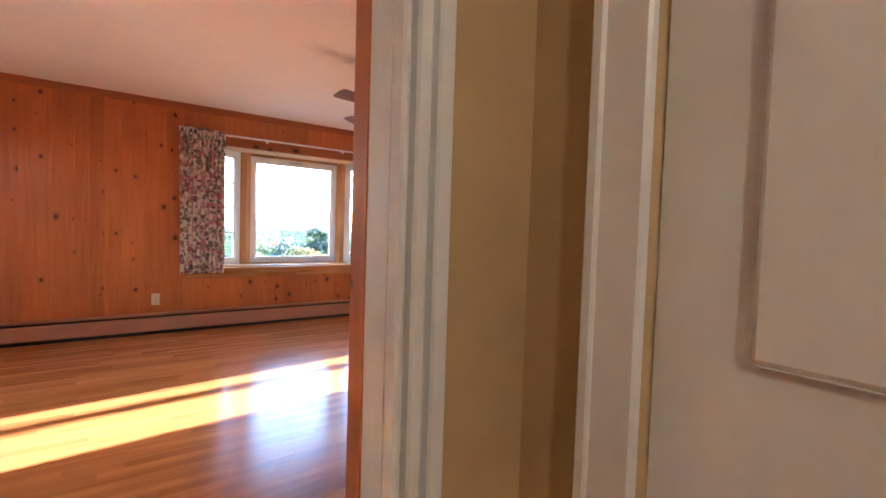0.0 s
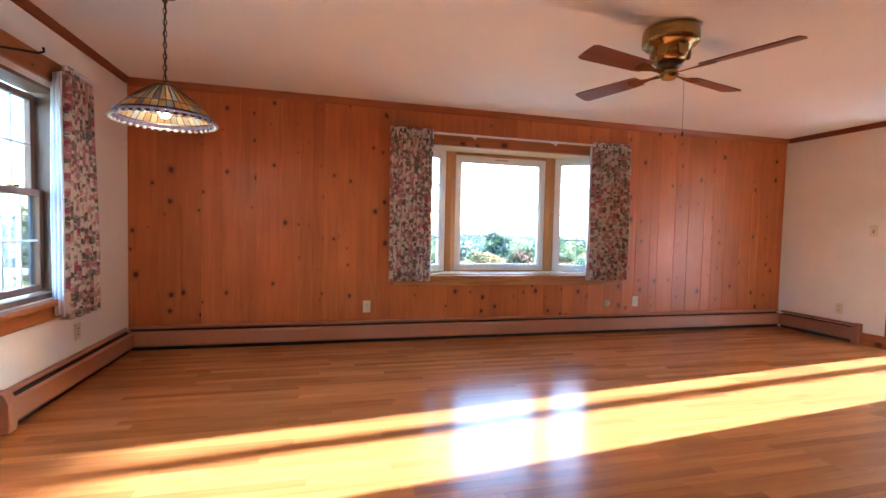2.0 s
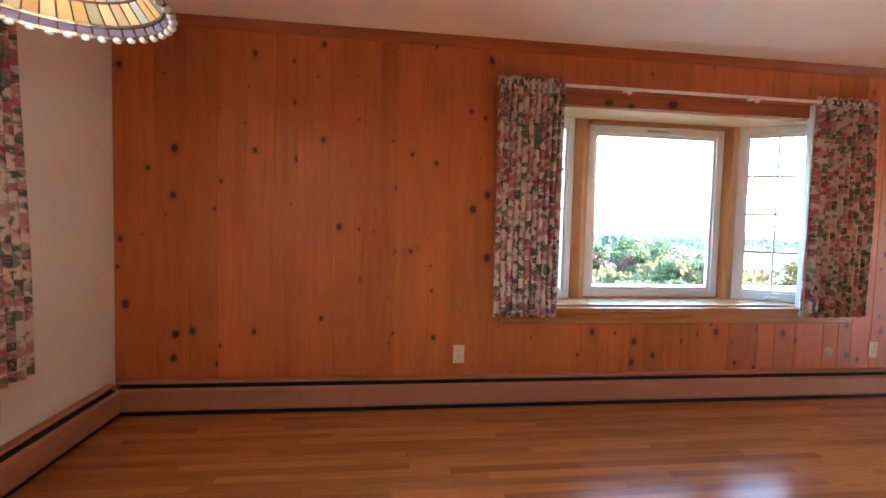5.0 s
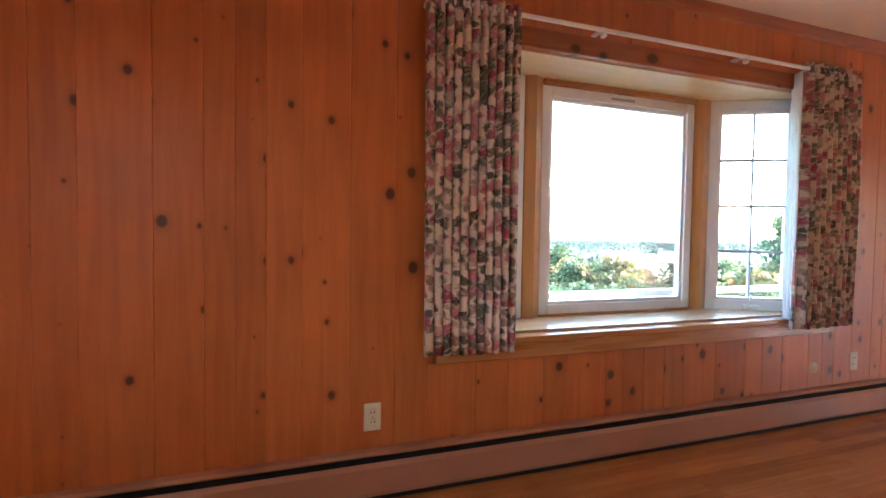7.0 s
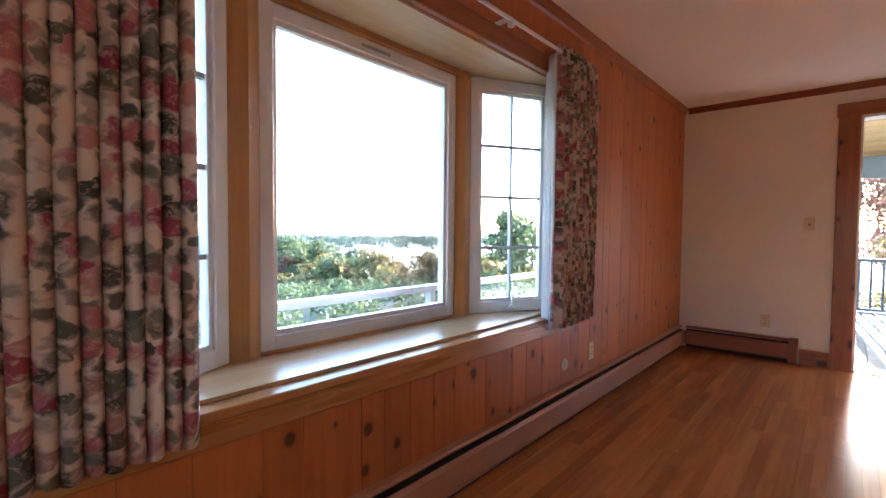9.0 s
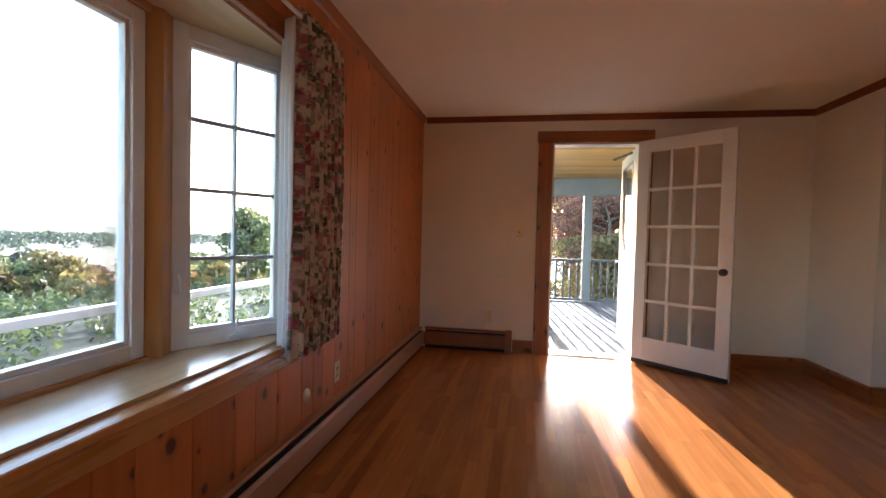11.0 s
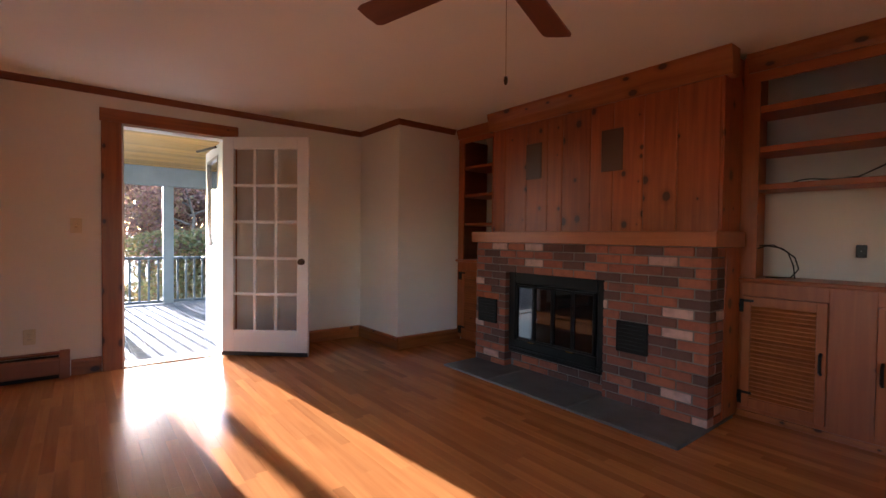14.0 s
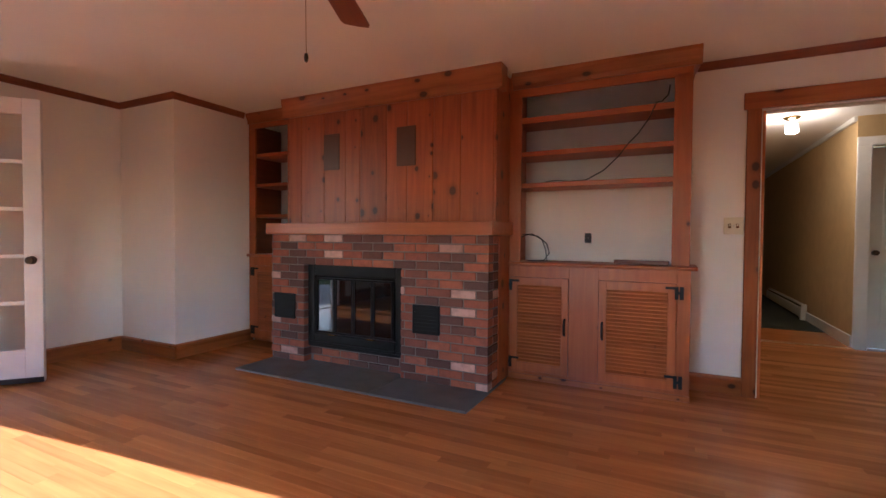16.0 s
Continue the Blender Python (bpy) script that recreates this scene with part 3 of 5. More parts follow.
def sash(parent, w, h, cols=0, rows=0, stile=0.055, depth=0.045, crank=False):
    """A white sash in its own frame: origin at the lower left corner, width along x, inner face towards -y."""
    part("window_frame", boxes((0, stile, 0, depth, 0, h), (w - stile, w, 0, depth, 0, h), (stile, w - stile, 0, depth, 0, stile), (stile, w - stile, 0, depth, h - stile, h), bev=0.003), M_VINYL, parent)
    i = stile
    part("inner_bead", boxes((i, i + 0.018, 0.012, depth, i, h - i), (w - i - 0.018, w - i, 0.012, depth, i, h - i), (i + 0.018, w - i - 0.018, 0.012, depth, i, i + 0.018), (i + 0.018, w - i - 0.018, 0.012, depth, h - i - 0.018, h - i), bev=0.002), M_VINYL, parent)
    p = part("pane", boxes((i + 0.01, w - i - 0.01, 0.028, 0.032, i + 0.01, h - i - 0.01)), M_GLASS, parent)
    p.visible_shadow = False
    gw, gh = w - 2 * i - 0.036, h - 2 * i - 0.036
    for c in range(1, cols):
        x = i + 0.018 + gw * c / cols
        part("muntin", boxes((x - 0.005, x + 0.005, 0.018, 0.044, i + 0.018, h - i - 0.018)), M_MUNTIN, parent)
    for r in range(1, rows):
        z = i + 0.018 + gh * r / rows
        part("muntin", boxes((i + 0.018, w - i - 0.018, 0.020, 0.042, z - 0.008, z + 0.008)), M_MUNTIN, parent)
    if crank:
        bm = boxes((w * 0.5 - 0.045, w * 0.5 + 0.045, -0.018, 0.0, 0.012, 0.034), bev=0.004)
        tube([(w * 0.5 - 0.03, -0.018, 0.026), (w * 0.5 - 0.01, -0.032, 0.05), (w * 0.5 - 0.012, -0.034, 0.10)], 0.006, 6, bm)
        part("crank_handle", bm, M_VINYL, parent, "white folding crank handle")
        bm = boxes((0.012, 0.032, -0.012, 0.0, 0.22, 0.33), bev=0.004)
        tube([(0.022, -0.012, 0.3), (0.024, -0.03, 0.275), (0.026, -0.03, 0.235)], 0.006, 6, bm)
        part("lock_lever", bm, M_VINYL, parent, "white sash lock lever")


w1 = thing("window_1", (1.965, 6.075, 0.66), "large white-framed fixed picture window in the bay", "window", kind="structure")
sash(w1, 1.05, 1.235)
part("vent_slot", boxes((0.44, 0.60, -0.004, 0.0, 1.198, 1.212)), M_STEEL, w1, "small slotted maker plate")
WLEN = math.hypot(0.46, 0.245)
w2 = thing("window_2", (3.125, 6.065, 0.653), "white casement window with eight panes in the bay", "window", kind="structure")
sash(w2, WLEN, 1.27, 2, 4, 0.06, crank=True)
w2.rotation_euler = (0, 0, math.atan2(-0.245, 0.46))
w3 = thing("window_3", (1.395, 5.82, 0.653), "white casement window with eight panes in the bay", "window", kind="structure")
sash(w3, WLEN, 1.27, 2, 4, 0.06, crank=True)
w3.rotation_euler = (0, 0, math.atan2(0.245, 0.46))
solid("bay_post_east", prism([(3.02, 6.075), (3.065, 6.045), (3.125, 6.06), (3.15, 6.09), (3.1, 6.14), (3.02, 6.14)], "Z", 0.652, 1.925), M_BAY, "honey pine corner post between bay windows", "post")
solid("bay_post_west", prism([(1.965, 6.075), (1.915, 6.045), (1.86, 6.06), (1.83, 6.09), (1.88, 6.14), (1.965, 6.14)], "Z", 0.652, 1.925), M_BAY, "honey pine corner post between bay windows", "post")
solid("bay_cheek_east", prism([(3.575, 5.815), (3.60, 5.77), (3.64, 5.777), (3.66, 5.93), (3.60, 5.88)], "Z", 0.652, 1.925), M_BAY, "honey pine side board of the bay", "post")
solid("bay_cheek_west", prism([(1.405, 5.815), (1.38, 5.77), (1.34, 5.777), (1.32, 5.93), (1.38, 5.88)], "Z", 0.652, 1.925), M_BAY, "honey pine side board of the bay", "post")
solid("bay_stop_top", boxes((1.965, 3.02, 6.055, 6.12, 1.896, 1.925), bev=0.003), M_BAYX, "thin pine stop above the picture window", "trim")
solid("bay_stop_bottom", boxes((1.965, 3.02, 6.055, 6.075, 0.652, 0.665), bev=0.002), M_BAYX, "thin pine stop below the picture window", "trim")


# ---------- curtains ----------
def cloth(width_top, width_bottom, height, folds, amp, seed, nx=120, nz=24, lean=0.0):
    """Pleated hanging cloth: pinched pleats at the head, fuller folds towards the hem. Hangs down from z = 0, along x."""
    rnd = random.Random(seed)
    ph = [rnd.uniform(0, 6.28) for _ in range(4)]
    bm = bmesh.new()
    uv = bm.loops.layers.uv.new("UVMap")
    grid, coords = [], {}
    for j in range(nz + 1):
        s = j / nz
        row = []
        for i in range(nx + 1):
            u = i / nx
            w = width_top + (width_bottom - width_top) * s
            a = 2 * math.pi * folds * u
            flare = 1.0 if s > 0.07 else 0.55 + 6 * s
            x = (u - 0.5) * w + 0.25 * w / folds * math.sin(a + ph[0] + 0.6 * math.sin(2.2 * s + ph[1])) * min(1, 0.4 + s) + lean * s
            y = amp * flare * (math.sin(a) + 0.35 * math.sin(2.1 * a * 0.5 + ph[2] + 1.3 * s) + 0.25 * math.sin(5 * s + ph[3] + 3 * u))
            z = -height * s + 0.006 * math.sin(a * 0.5 + ph[1]) * (s > 0.9)
            v = bm.verts.new((x, y, z))
            coords[v] = (u * width_top * 1.75, -s * height)
            row.append(v)
        grid.append(row)
    for j in range(nz):
        for i in range(nx):
            f = bm.faces.new((grid[j][i], grid[j][i + 1], grid[j + 1][i + 1], grid[j + 1][i]))
            for lp in f.loops:
                lp[uv].uv = coords[lp.vert]
    return bm


def thicken(ob, t=0.004):
    m = ob.modifiers.new("thickness", "SOLIDIFY")
    m.thickness, m.offset = t, 0
    return ob


def curtain(at, turn, w_top, w_bot, h, folds, seed, label, lining=None):
    c = thing("curtain", at, label, "curtain", "floral curtains")
    c.rotation_euler = (0, 0, radians(turn))
    thicken(part("drape", cloth(w_top, w_bot, h, folds, 0.022, seed), M_FLORAL, c, smooth=True))
    if lining:
        x0, w, d, hb = lining
        bm = cloth(w, w * 1.1, hb, 3, 0.010, seed + 9, 30, 16)
        bmesh.ops.rotate(bm, verts=bm.verts, cent=(0, 0, 0), matrix=Matrix.Rotation(radians(62 if x0 < 0 else 118), 3, "Z"))
        bmesh.ops.translate(bm, verts=bm.verts, vec=(x0, d, -0.05))
        thicken(part("lining", bm, M_SHEER, c, "white lining cloth showing at the edge", smooth=True))
    return c


curtain((1.405, YN - 0.085, 2.062), 0, 0.42, 0.405, 1.465, 11, 3, "pleated floral chintz curtain hanging beside the bay window", (0.185, 0.06, 0.044, 1.40))
curtain((3.59, YN - 0.085, 2.062), 0, 0.45, 0.49, 1.47, 11, 5, "pleated floral chintz curtain hanging beside the bay window", (-0.225, 0.09, 0.042, 1.42))
curtain((XW + 0.085, 4.795, 2.03), 90, 0.34, 0.40, 1.54, 9, 8, "pleated floral chintz curtain hanging beside the side window", (-0.19, 0.09, 0.03, 1.46))
rod = thing("curtain_rod", (0, 0, 0), "slim white curtain rod with brackets above the bay", "curtain rod")
part("rod", boxes((1.2, 3.78, YN - 0.092, YN - 0.080, 2.016, 2.036), bev=0.004), M_VINYL, rod)
for x in (1.22, 2.04, 2.92, 3.76):
    part("bracket", boxes((x - 0.008, x + 0.008, YN - 0.088, YN - 0.0, 2.022, 2.04), (x - 0.01, x + 0.01, YN - 0.098, YN - 0.07, 1.995, 2.022), bev=0.003), M_VINYL, rod)
rod2 = thing("curtain_rod", (0, 0, 0), "slim white curtain rod above the side window", "curtain rod")
part("rod", boxes((XW + 0.088, XW + 0.10, 4.61, 4.98, 2.0, 2.025), bev=0.004), M_VINYL, rod2)
part("bracket", boxes((XW, XW + 0.088, 4.965, 4.978, 2.002, 2.02), bev=0.003), M_VINYL, rod2)

# ---------- side window ----------
solid("window_casing_west", boxes((XW, XW + 0.022, 4.01, VY0, VZ0, 2.05), (XW, XW + 0.022, VY1, 4.80, VZ0, 1.925), bev=0.003), M_TRIMZ, "stained pine upright casing of the side window", "trim")
solid("window_head_west", boxes((XW, XW + 0.026, 3.96, 4.83, 1.925, 2.055), bev=0.004), M_TRIMY, "stained pine head casing of the side window", "trim")
solid("window_stool_west", boxes((XW - 0.02, XW + 0.06, 3.99, 4.82, 0.585, 0.615), (XW, XW + 0.022, 4.03, 4.79, 0.495, 0.585), bev=0.004), M_TRIMY, "stained pine window stool and knotty apron", "window sill")
solid("window_lining_west", boxes((XW - T, XW, VY1 - 0.02, VY1, VZ0, VZ1), (XW - T, XW, VY0, VY0 + 0.02, VZ0, VZ1), (XW - T, XW, VY0 + 0.02, VY1 - 0.02, VZ1 - 0.02, VZ1), (XW - T, XW - 0.02, VY0 + 0.02, VY1 - 0.02, VZ0, VZ0 + 0.03)), M_WINW, "grey-brown wooden jamb lining of the side window", "trim")
w4 = thing("window_4", (XW - 0.06, VY0 + 0.02, 1.26), "double-hung window with stained wooden sashes and small panes", "window", kind="structure")
w4.rotation_euler = (0, 0, radians(90))


def hung_sash(parent, z0, z1, y0, cols, rows, w):
    s = 0.042
    f = part("sash_frame", boxes((0, s, y0, y0 + 0.035, z0, z1), (w - s, w, y0, y0 + 0.035, z0, z1), (s, w - s, y0, y0 + 0.035, z0, z0 + s), (s, w - s, y0, y0 + 0.035, z1 - 0.038, z1), bev=0.003), M_WINW, parent)
    p = part("pane", boxes((s - 0.005, w - s + 0.005, y0 + 0.016, y0 + 0.02, z0 + s - 0.005, z1 - 0.035)), M_GLASS, parent)
    p.visible_shadow = False
    for c in range(1, cols):
        x = s + (w - 2 * s) * c / cols
        part("muntin", boxes((x - 0.006, x + 0.006, y0 + 0.008, y0 + 0.03, z0 + s, z1 - 0.038)), M_VINYL, parent)
    for r in range(1, rows):
        z = z0 + s + (z1 - z0 - s - 0.038) * r / rows
        part("muntin", boxes((s, w - s, y0 + 0.01, y0 + 0.028, z - 0.006, z + 0.006)), M_VINYL, parent)


hung_sash(w4, -0.02, 0.59, 0.045, 3, 2, 0.57)
hung_sash(w4, -0.60, 0.02, 0.005, 3, 2, 0.57)
part("sash_lock", boxes((0.27, 0.32, -0.012, 0.03, 0.02, 0.034), bev=0.004), M_BRASS, w4, "small brass sash lock")
part("storm_edge", boxes((0.505, 0.566, 0.041, 0.0445, -0.56, -0.02)), M_STORM, w4, "blue-grey outer storm frame edge")
hook = thing("wall_bracket", (0, 0, 0), "black wrought-iron swing hook screwed to the window casing", "bracket")
part("plate", boxes((XW + 0.022, XW + 0.03, 4.03, 4.05, 1.82, 1.93), bev=0.003), M_WROUGHT, hook)
part("arm", tube([(XW + 0.03, 4.04, 1.925), (XW + 0.16, 4.05, 1.92), (XW + 0.24, 4.06, 1.915), (XW + 0.265, 4.062, 1.925), (XW + 0.262, 4.062, 1.945)], 0.006), M_WROUGHT, hook)
part("scroll", tube([(XW + 0.03, 4.04, 1.83), (XW + 0.045, 4.04, 1.835), (XW + 0.06, 4.042, 1.85), (XW + 0.055, 4.044, 1.868), (XW + 0.04, 4.044, 1.862)], 0.005), M_WROUGHT, hook)
part("chain", tube([(XW + 0.05, 4.042, 1.84), (XW + 0.052, 4.042, 1.80), (XW + 0.05, 4.042, 1.77)], 0.003), M_WROUGHT, hook)

# ---------- porch door ----------
solid("door_casing_porch", boxes((XE - 0.022, XE, DY1 - 0.005, DY1 + 0.132, -0.012, DZ - 0.005), bev=0.003), M_TRIMZ, "stained knotty pine casing beside the porch door", "trim")
solid("door_casing_porch_hinge", boxes((XE - 0.022, XE, DY0 - 0.10, DY0 + 0.005, -0.012, DZ - 0.005), bev=0.003), M_TRIMZ, "stained knotty pine casing on the hinge side", "trim")
solid("door_head_porch", boxes((XE - 0.024, XE, DY0 - 0.11, DY1 + 0.142, DZ - 0.005, DZ + 0.10), bev=0.003), M_TRIMY, "stained knotty pine head casing above the porch door", "trim")
solid("door_frame_porch", boxes((XE + 0.001, XE + T, DY1 - 0.02, DY1 - 0.001, -0.01, DZ - 0.005), (XE + 0.001, XE + T, DY0 + 0.001, DY0 + 0.02, -0.01, DZ - 0.005), (XE + 0.001, XE + T, DY0 + 0.02, DY1 - 0.02, DZ - 0.025, DZ - 0.006)), M_WHITE, "white painted door frame", "door frame")
solid("door_threshold", boxes((XE - 0.01, XE + T + 0.05, DY0 + 0.02, DY1 - 0.02, -0.02, 0.008), bev=0.004), M_BAYX, "worn wooden door threshold", "threshold")

door = thing("door_1", (XE - 0.03, 3.712, 0.015), "white glazed door with fifteen panes standing open", "door", kind="structure")
door.rotation_euler = (0, 0, math.atan2(3.10 - 3.712, 5.523 - (XE - 0.03)) )
DW, DH, DT = 0.81, 2.015, 0.04
st, tr_, br_ = 0.105, 0.11, 0.235
part("stile", boxes((0, st, -DT, 0, 0, DH), bev=0.003), M_WHITE, door)
part("stile", boxes((DW - st, DW, -DT, 0, 0, DH), bev=0.003), M_WHITE, door)
part("top_rail", boxes((st, DW - st, -DT, 0, DH - tr_, DH), bev=0.002), M_WHITE, door)
part("bottom_rail", boxes((st, DW - st, -DT, 0, 0, br_), bev=0.002), M_WHITE, door)
gx0, gx1, gz0, gz1 = st, DW - st, br_, DH - tr_
for i in (1, 2):
    x = gx0 + (gx1 - gx0) * i / 3
    part("glazing_bar", boxes((x - 0.013, x + 0.013, -DT + 0.004, -0.004, gz0, gz1), bev=0.004), M_WHITE, door)
for j in range(1, 5):
    z = gz0 + (gz1 - gz0) * j / 5
    part("glazing_bar", boxes((gx0, gx1, -DT + 0.005, -0.005, z - 0.013, z + 0.013), bev=0.004), M_WHITE, door)
for i in range(3):
    for j in range(5):
        a, b = gx0 + (gx1 - gx0) * i / 3, gx0 + (gx1 - gx0) * (i + 1) / 3
        c, d = gz0 + (gz1 - gz0) * j / 5, gz0 + (gz1 - gz0) * (j + 1) / 5
        part("pane", boxes((a + 0.01, b - 0.01, -DT / 2 - 0.002, -DT / 2 + 0.002, c + 0.01, d - 0.01)), M_GLASS, door).visible_shadow = False
kn = lathe([(0.0, 0.055), (0.02, 0.053), (0.027, 0.042), (0.026, 0.03), (0.014, 0.02), (0.011, 0.008), (0.028, 0.006), (0.03, 0.0)], 20)
bmesh.ops.rotate(kn, verts=kn.verts, cent=(0, 0, 0), matrix=Matrix.Rotation(radians(-90), 3, "X"))
bmesh.ops.translate(kn, verts=kn.verts, vec=(DW - 0.06, 0.0, 0.875))
kb = kn.copy()
bmesh.ops.scale(kb, verts=kb.verts, vec=(1, -1, 1))
bmesh.ops.translate(kb, verts=kb.verts, vec=(0, -DT, 0))
bmesh.ops.recalc_face_normals(kb, faces=list(kb.faces))
part("door_knob", kn, M_BRONZE, door, "dark bronze door knob", smooth=True)
part("door_knob", kb, M_BRONZE, door, "dark bronze door knob", smooth=True)
part("door_sweep", boxes((0.0, DW, -DT - 0.008, -DT, 0.0, 0.035)), M_DARKPL, door, "dark sweep strip along the foot")

storm = thing("door_2", (XE + T + 0.05, 3.70, 0.0), "white storm door with a dark glass panel, standing open outwards", "door", kind="structure")
storm.rotation_euler = (0, 0, radians(-2.5))
part("leaf", boxes((0, 0.11, -0.035, 0, 0, 2.03), (0.74, 0.84, -0.035, 0, 0, 2.03), (0.11, 0.74, -0.035, 0, 1.92, 2.03), (0.11, 0.74, -0.035, 0, 0.0, 0.98), bev=0.003), M_WHITE, storm)
part("pane", boxes((0.11, 0.74, -0.02, -0.016, 0.98, 1.92)), M_GLASS, storm)
part("pane_frame", boxes((0.11, 0.135, -0.03, 0.006, 0.98, 1.92), (0.715, 0.74, -0.03, 0.006, 0.98, 1.92), (0.135, 0.715, -0.03, 0.006, 0.98, 1.005), (0.135, 0.715, -0.03, 0.006, 1.895, 1.92)), M_STEEL, storm)
part("door_handle", tube([(0.76, 0.0, 0.88), (0.76, 0.045, 0.885), (0.70, 0.055, 0.885), (0.66, 0.05, 0.882)], 0.008, 8), M_STEEL, storm, "steel lever handle")
part("closer", tube([(0.06, 0.03, 1.985), (0.4, 0.12, 1.985), (0.45, 0.14, 1.985)], 0.013, 8), M_BRONZE, storm, "tubular door closer at the head")

# ---------- doorway to the hall ----------
solid("door_casing_hall", boxes((HX1 + 0.010, HX1 + 0.092, YS, YS + 0.022, -0.012, HZ - 0.005), bev=0.003), M_TRIMZ, "stained knotty pine casing of the hall doorway", "trim")
solid("door_casing_hall_west", boxes((HX0 - 0.10, HX0 + 0.005, YS, YS + 0.022, -0.012, HZ - 0.005), bev=0.003), M_TRIMZ, "stained knotty pine casing of the hall doorway", "trim")
solid("door_head_hall", boxes((HX0 - 0.11, HX1 + 0.11, YS, YS + 0.024, HZ - 0.005, HZ + 0.105), bev=0.003), M_TRIMX, "stained knotty pine head casing of the hall doorway", "trim")
solid("door_jamb_hall", boxes((HX1 - 0.015, HX1 - 0.001, 0.985, 1.044, -0.012, HZ - 0.02), (HX0 + 0.001, HX0 + 0.015, 0.985, YS - 0.001, -0.012, HZ - 0.02), (HX0 + 0.001, HX1 - 0.001, 0.985, YS - 0.001, HZ - 0.02, HZ - 0.006)), M_WHITE, "white painted jamb lining of the hall doorway", "trim")

solid("door_stop_hall", boxes((HX1 - 0.017, HX1 - 0.001, 1.045, YS - 0.001, -0.012, HZ - 0.02)), M_PINE, "stained pine edge of the hall door jamb", "trim")


def white_casing(name, outline_boxes, label="white painted door casing with stepped moulding"):
    return solid(name, boxes(*outline_boxes, bev=0.004), M_WHITE, label, "trim")


white_casing("hall_casing_east", ((HX1 - 0.017, HX1 - 0.006, 0.953, 0.984, -0.012, HZ), (HX1 - 0.006, HX1 - 0.0, 0.961, 0.984, -0.012, HZ), (HX1 - 0.0, HX1 + 0.022, 0.946, 0.984, -0.012, HZ), (HX1 + 0.022, HX1 + 0.034, 0.962, 0.984, -0.012, HZ), (HX1 + 0.034, HX1 + 0.06, 0.948, 0.984, -0.012, HZ)))
white_casing("hall_casing_west", ((HX0 - 0.10, HX0 - 0.03, 0.95, 0.984, -0.012, HZ), (HX0 - 0.03, HX0 + 0.005, 0.958, 0.984, -0.012, HZ)))
white_casing("hall_casing_head", ((HX0 - 0.10, HX1 + 0.10, 0.95, 0.984, HZ, HZ + 0.10),))

# ---------- hall ----------
HE, HW, HC = 1.16, -0.17, -1.10
solid("hall_floor", boxes((-2.4, HE + 0.1, -6.2, 0.969, -0.15, -0.012)), M_SUB, "dark subfloor of the hall", "floor")
hall_boards = bmesh.new()
rnd = random.Random(21)
y = -1.0
while y < 1.08:
    x = -2.4 - rnd.uniform(0, 0.8)
    while x < HE:
        l = rnd.choice((0.45, 0.65, 0.85, 1.05, 1.3))
        a, b = max(x, -2.4), min(x + l, HE)
        lo_, hi_ = (a, b) if y < 0.96 else (max(a, HX0 + 0.016), min(b, HX1 - 0.016))
        if hi_ - lo_ > 0.02:
            add_box(hall_boards, lo_ + 0.0006, hi_ - 0.0006, y + 0.0005, min(y + 0.0567, 1.089), -0.012, 0.0)
        x += l
    y += 0.0572
hb = solid("hall_floor_boards", hall_boards, M_OAKI, "narrow varnished oak strip boards of the hall", "floorboards", kind="stuff")
solid("hall_floor_strip", boxes((-0.17, HE, -1.09, -1.0, -0.012, 0.004)), M_BAYX, "pale oak threshold strip across the hall", "threshold")
solid("hall_floor_back", boxes((HW, HE, -1.9, -1.091, -0.012, 0.0)), M_OAKI, "varnished oak floor of the back hall", "floor")
solid("hall_carpet", boxes((HW, HE, -6.2, -1.901, -0.012, 0.006)), M_CARPET, "dark green carpet in the back hall", "carpet")
solid("wall_hall_north", boxes((HX1, HE, 0.97, 0.984, -0.012, CE), (-2.4, HX0, 0.97, 0.984, -0.012, CE), (HX0, HX1, 0.97, 0.984, HZ, CE)), M_PAPER, "straw-coloured papered hall wall", "wall")
solid("wall_hall_east", boxes((HE, HE + 0.1, -6.2, -0.02, -0.15, CE), (HE, HE + 0.1, 0.78, 0.97, -0.15, CE), (HE, HE + 0.1, -0.02, 0.78, 2.03, CE)), M_PAPER, "straw-coloured papered hall wall", "wall")
solid("wall_hall_west", boxes((HW - 0.1, HW, -6.2, HC, -0.15, CE)), M_PAPER, "straw-coloured papered wall of the back hall", "wall")
solid("wall_hall_inner", boxes((HW - 0.9, HW - 0.1, HC - 0.1, HC, 2.0, CE), (-2.4, HW - 0.9, HC - 0.1, HC, -0.15, CE)), M_PAPER, "straw-coloured papered wall beside a doorway", "wall")
solid("wall_hall_end", boxes((HW - 0.1, HE + 0.1, -6.3, -6.2, -0.15, CE), (-2.5, -2.4, HC - 0.1, 0.985, -0.15, CE)), M_PAPER, "papered end wall of the hall", "wall")
white_casing("hall_casing_side_door", ((HE - 0.02, HE, 0.77, 0.85, -0.012, 2.03), (HE - 0.026, HE, 0.83, 0.85, -0.012, 2.03), (HE - 0.02, HE, -0.10, -0.02, -0.012, 2.03), (HE - 0.02, HE, -0.1, 0.85, 2.03, 2.11)))
white_casing("hall_casing_inner_door", ((HW - 0.11, HW + 0.001, HC, HC + 0.02, -0.012, 2.0), (HW - 0.11, HW + 0.001, HC + 0.02, HC + 0.026, -0.012, 2.0), (HW - 0.99, HW - 0.89, HC, HC + 0.02, -0.012, 2.0), (HW - 0.99, HW + 0.001, HC, HC + 0.02, 2.0, 2.09)))
white_casing("hall_baseboard", ((HW, HW + 0.015, -2.74, HC, -0.012, 0.12),), "white painted skirting of the back hall")
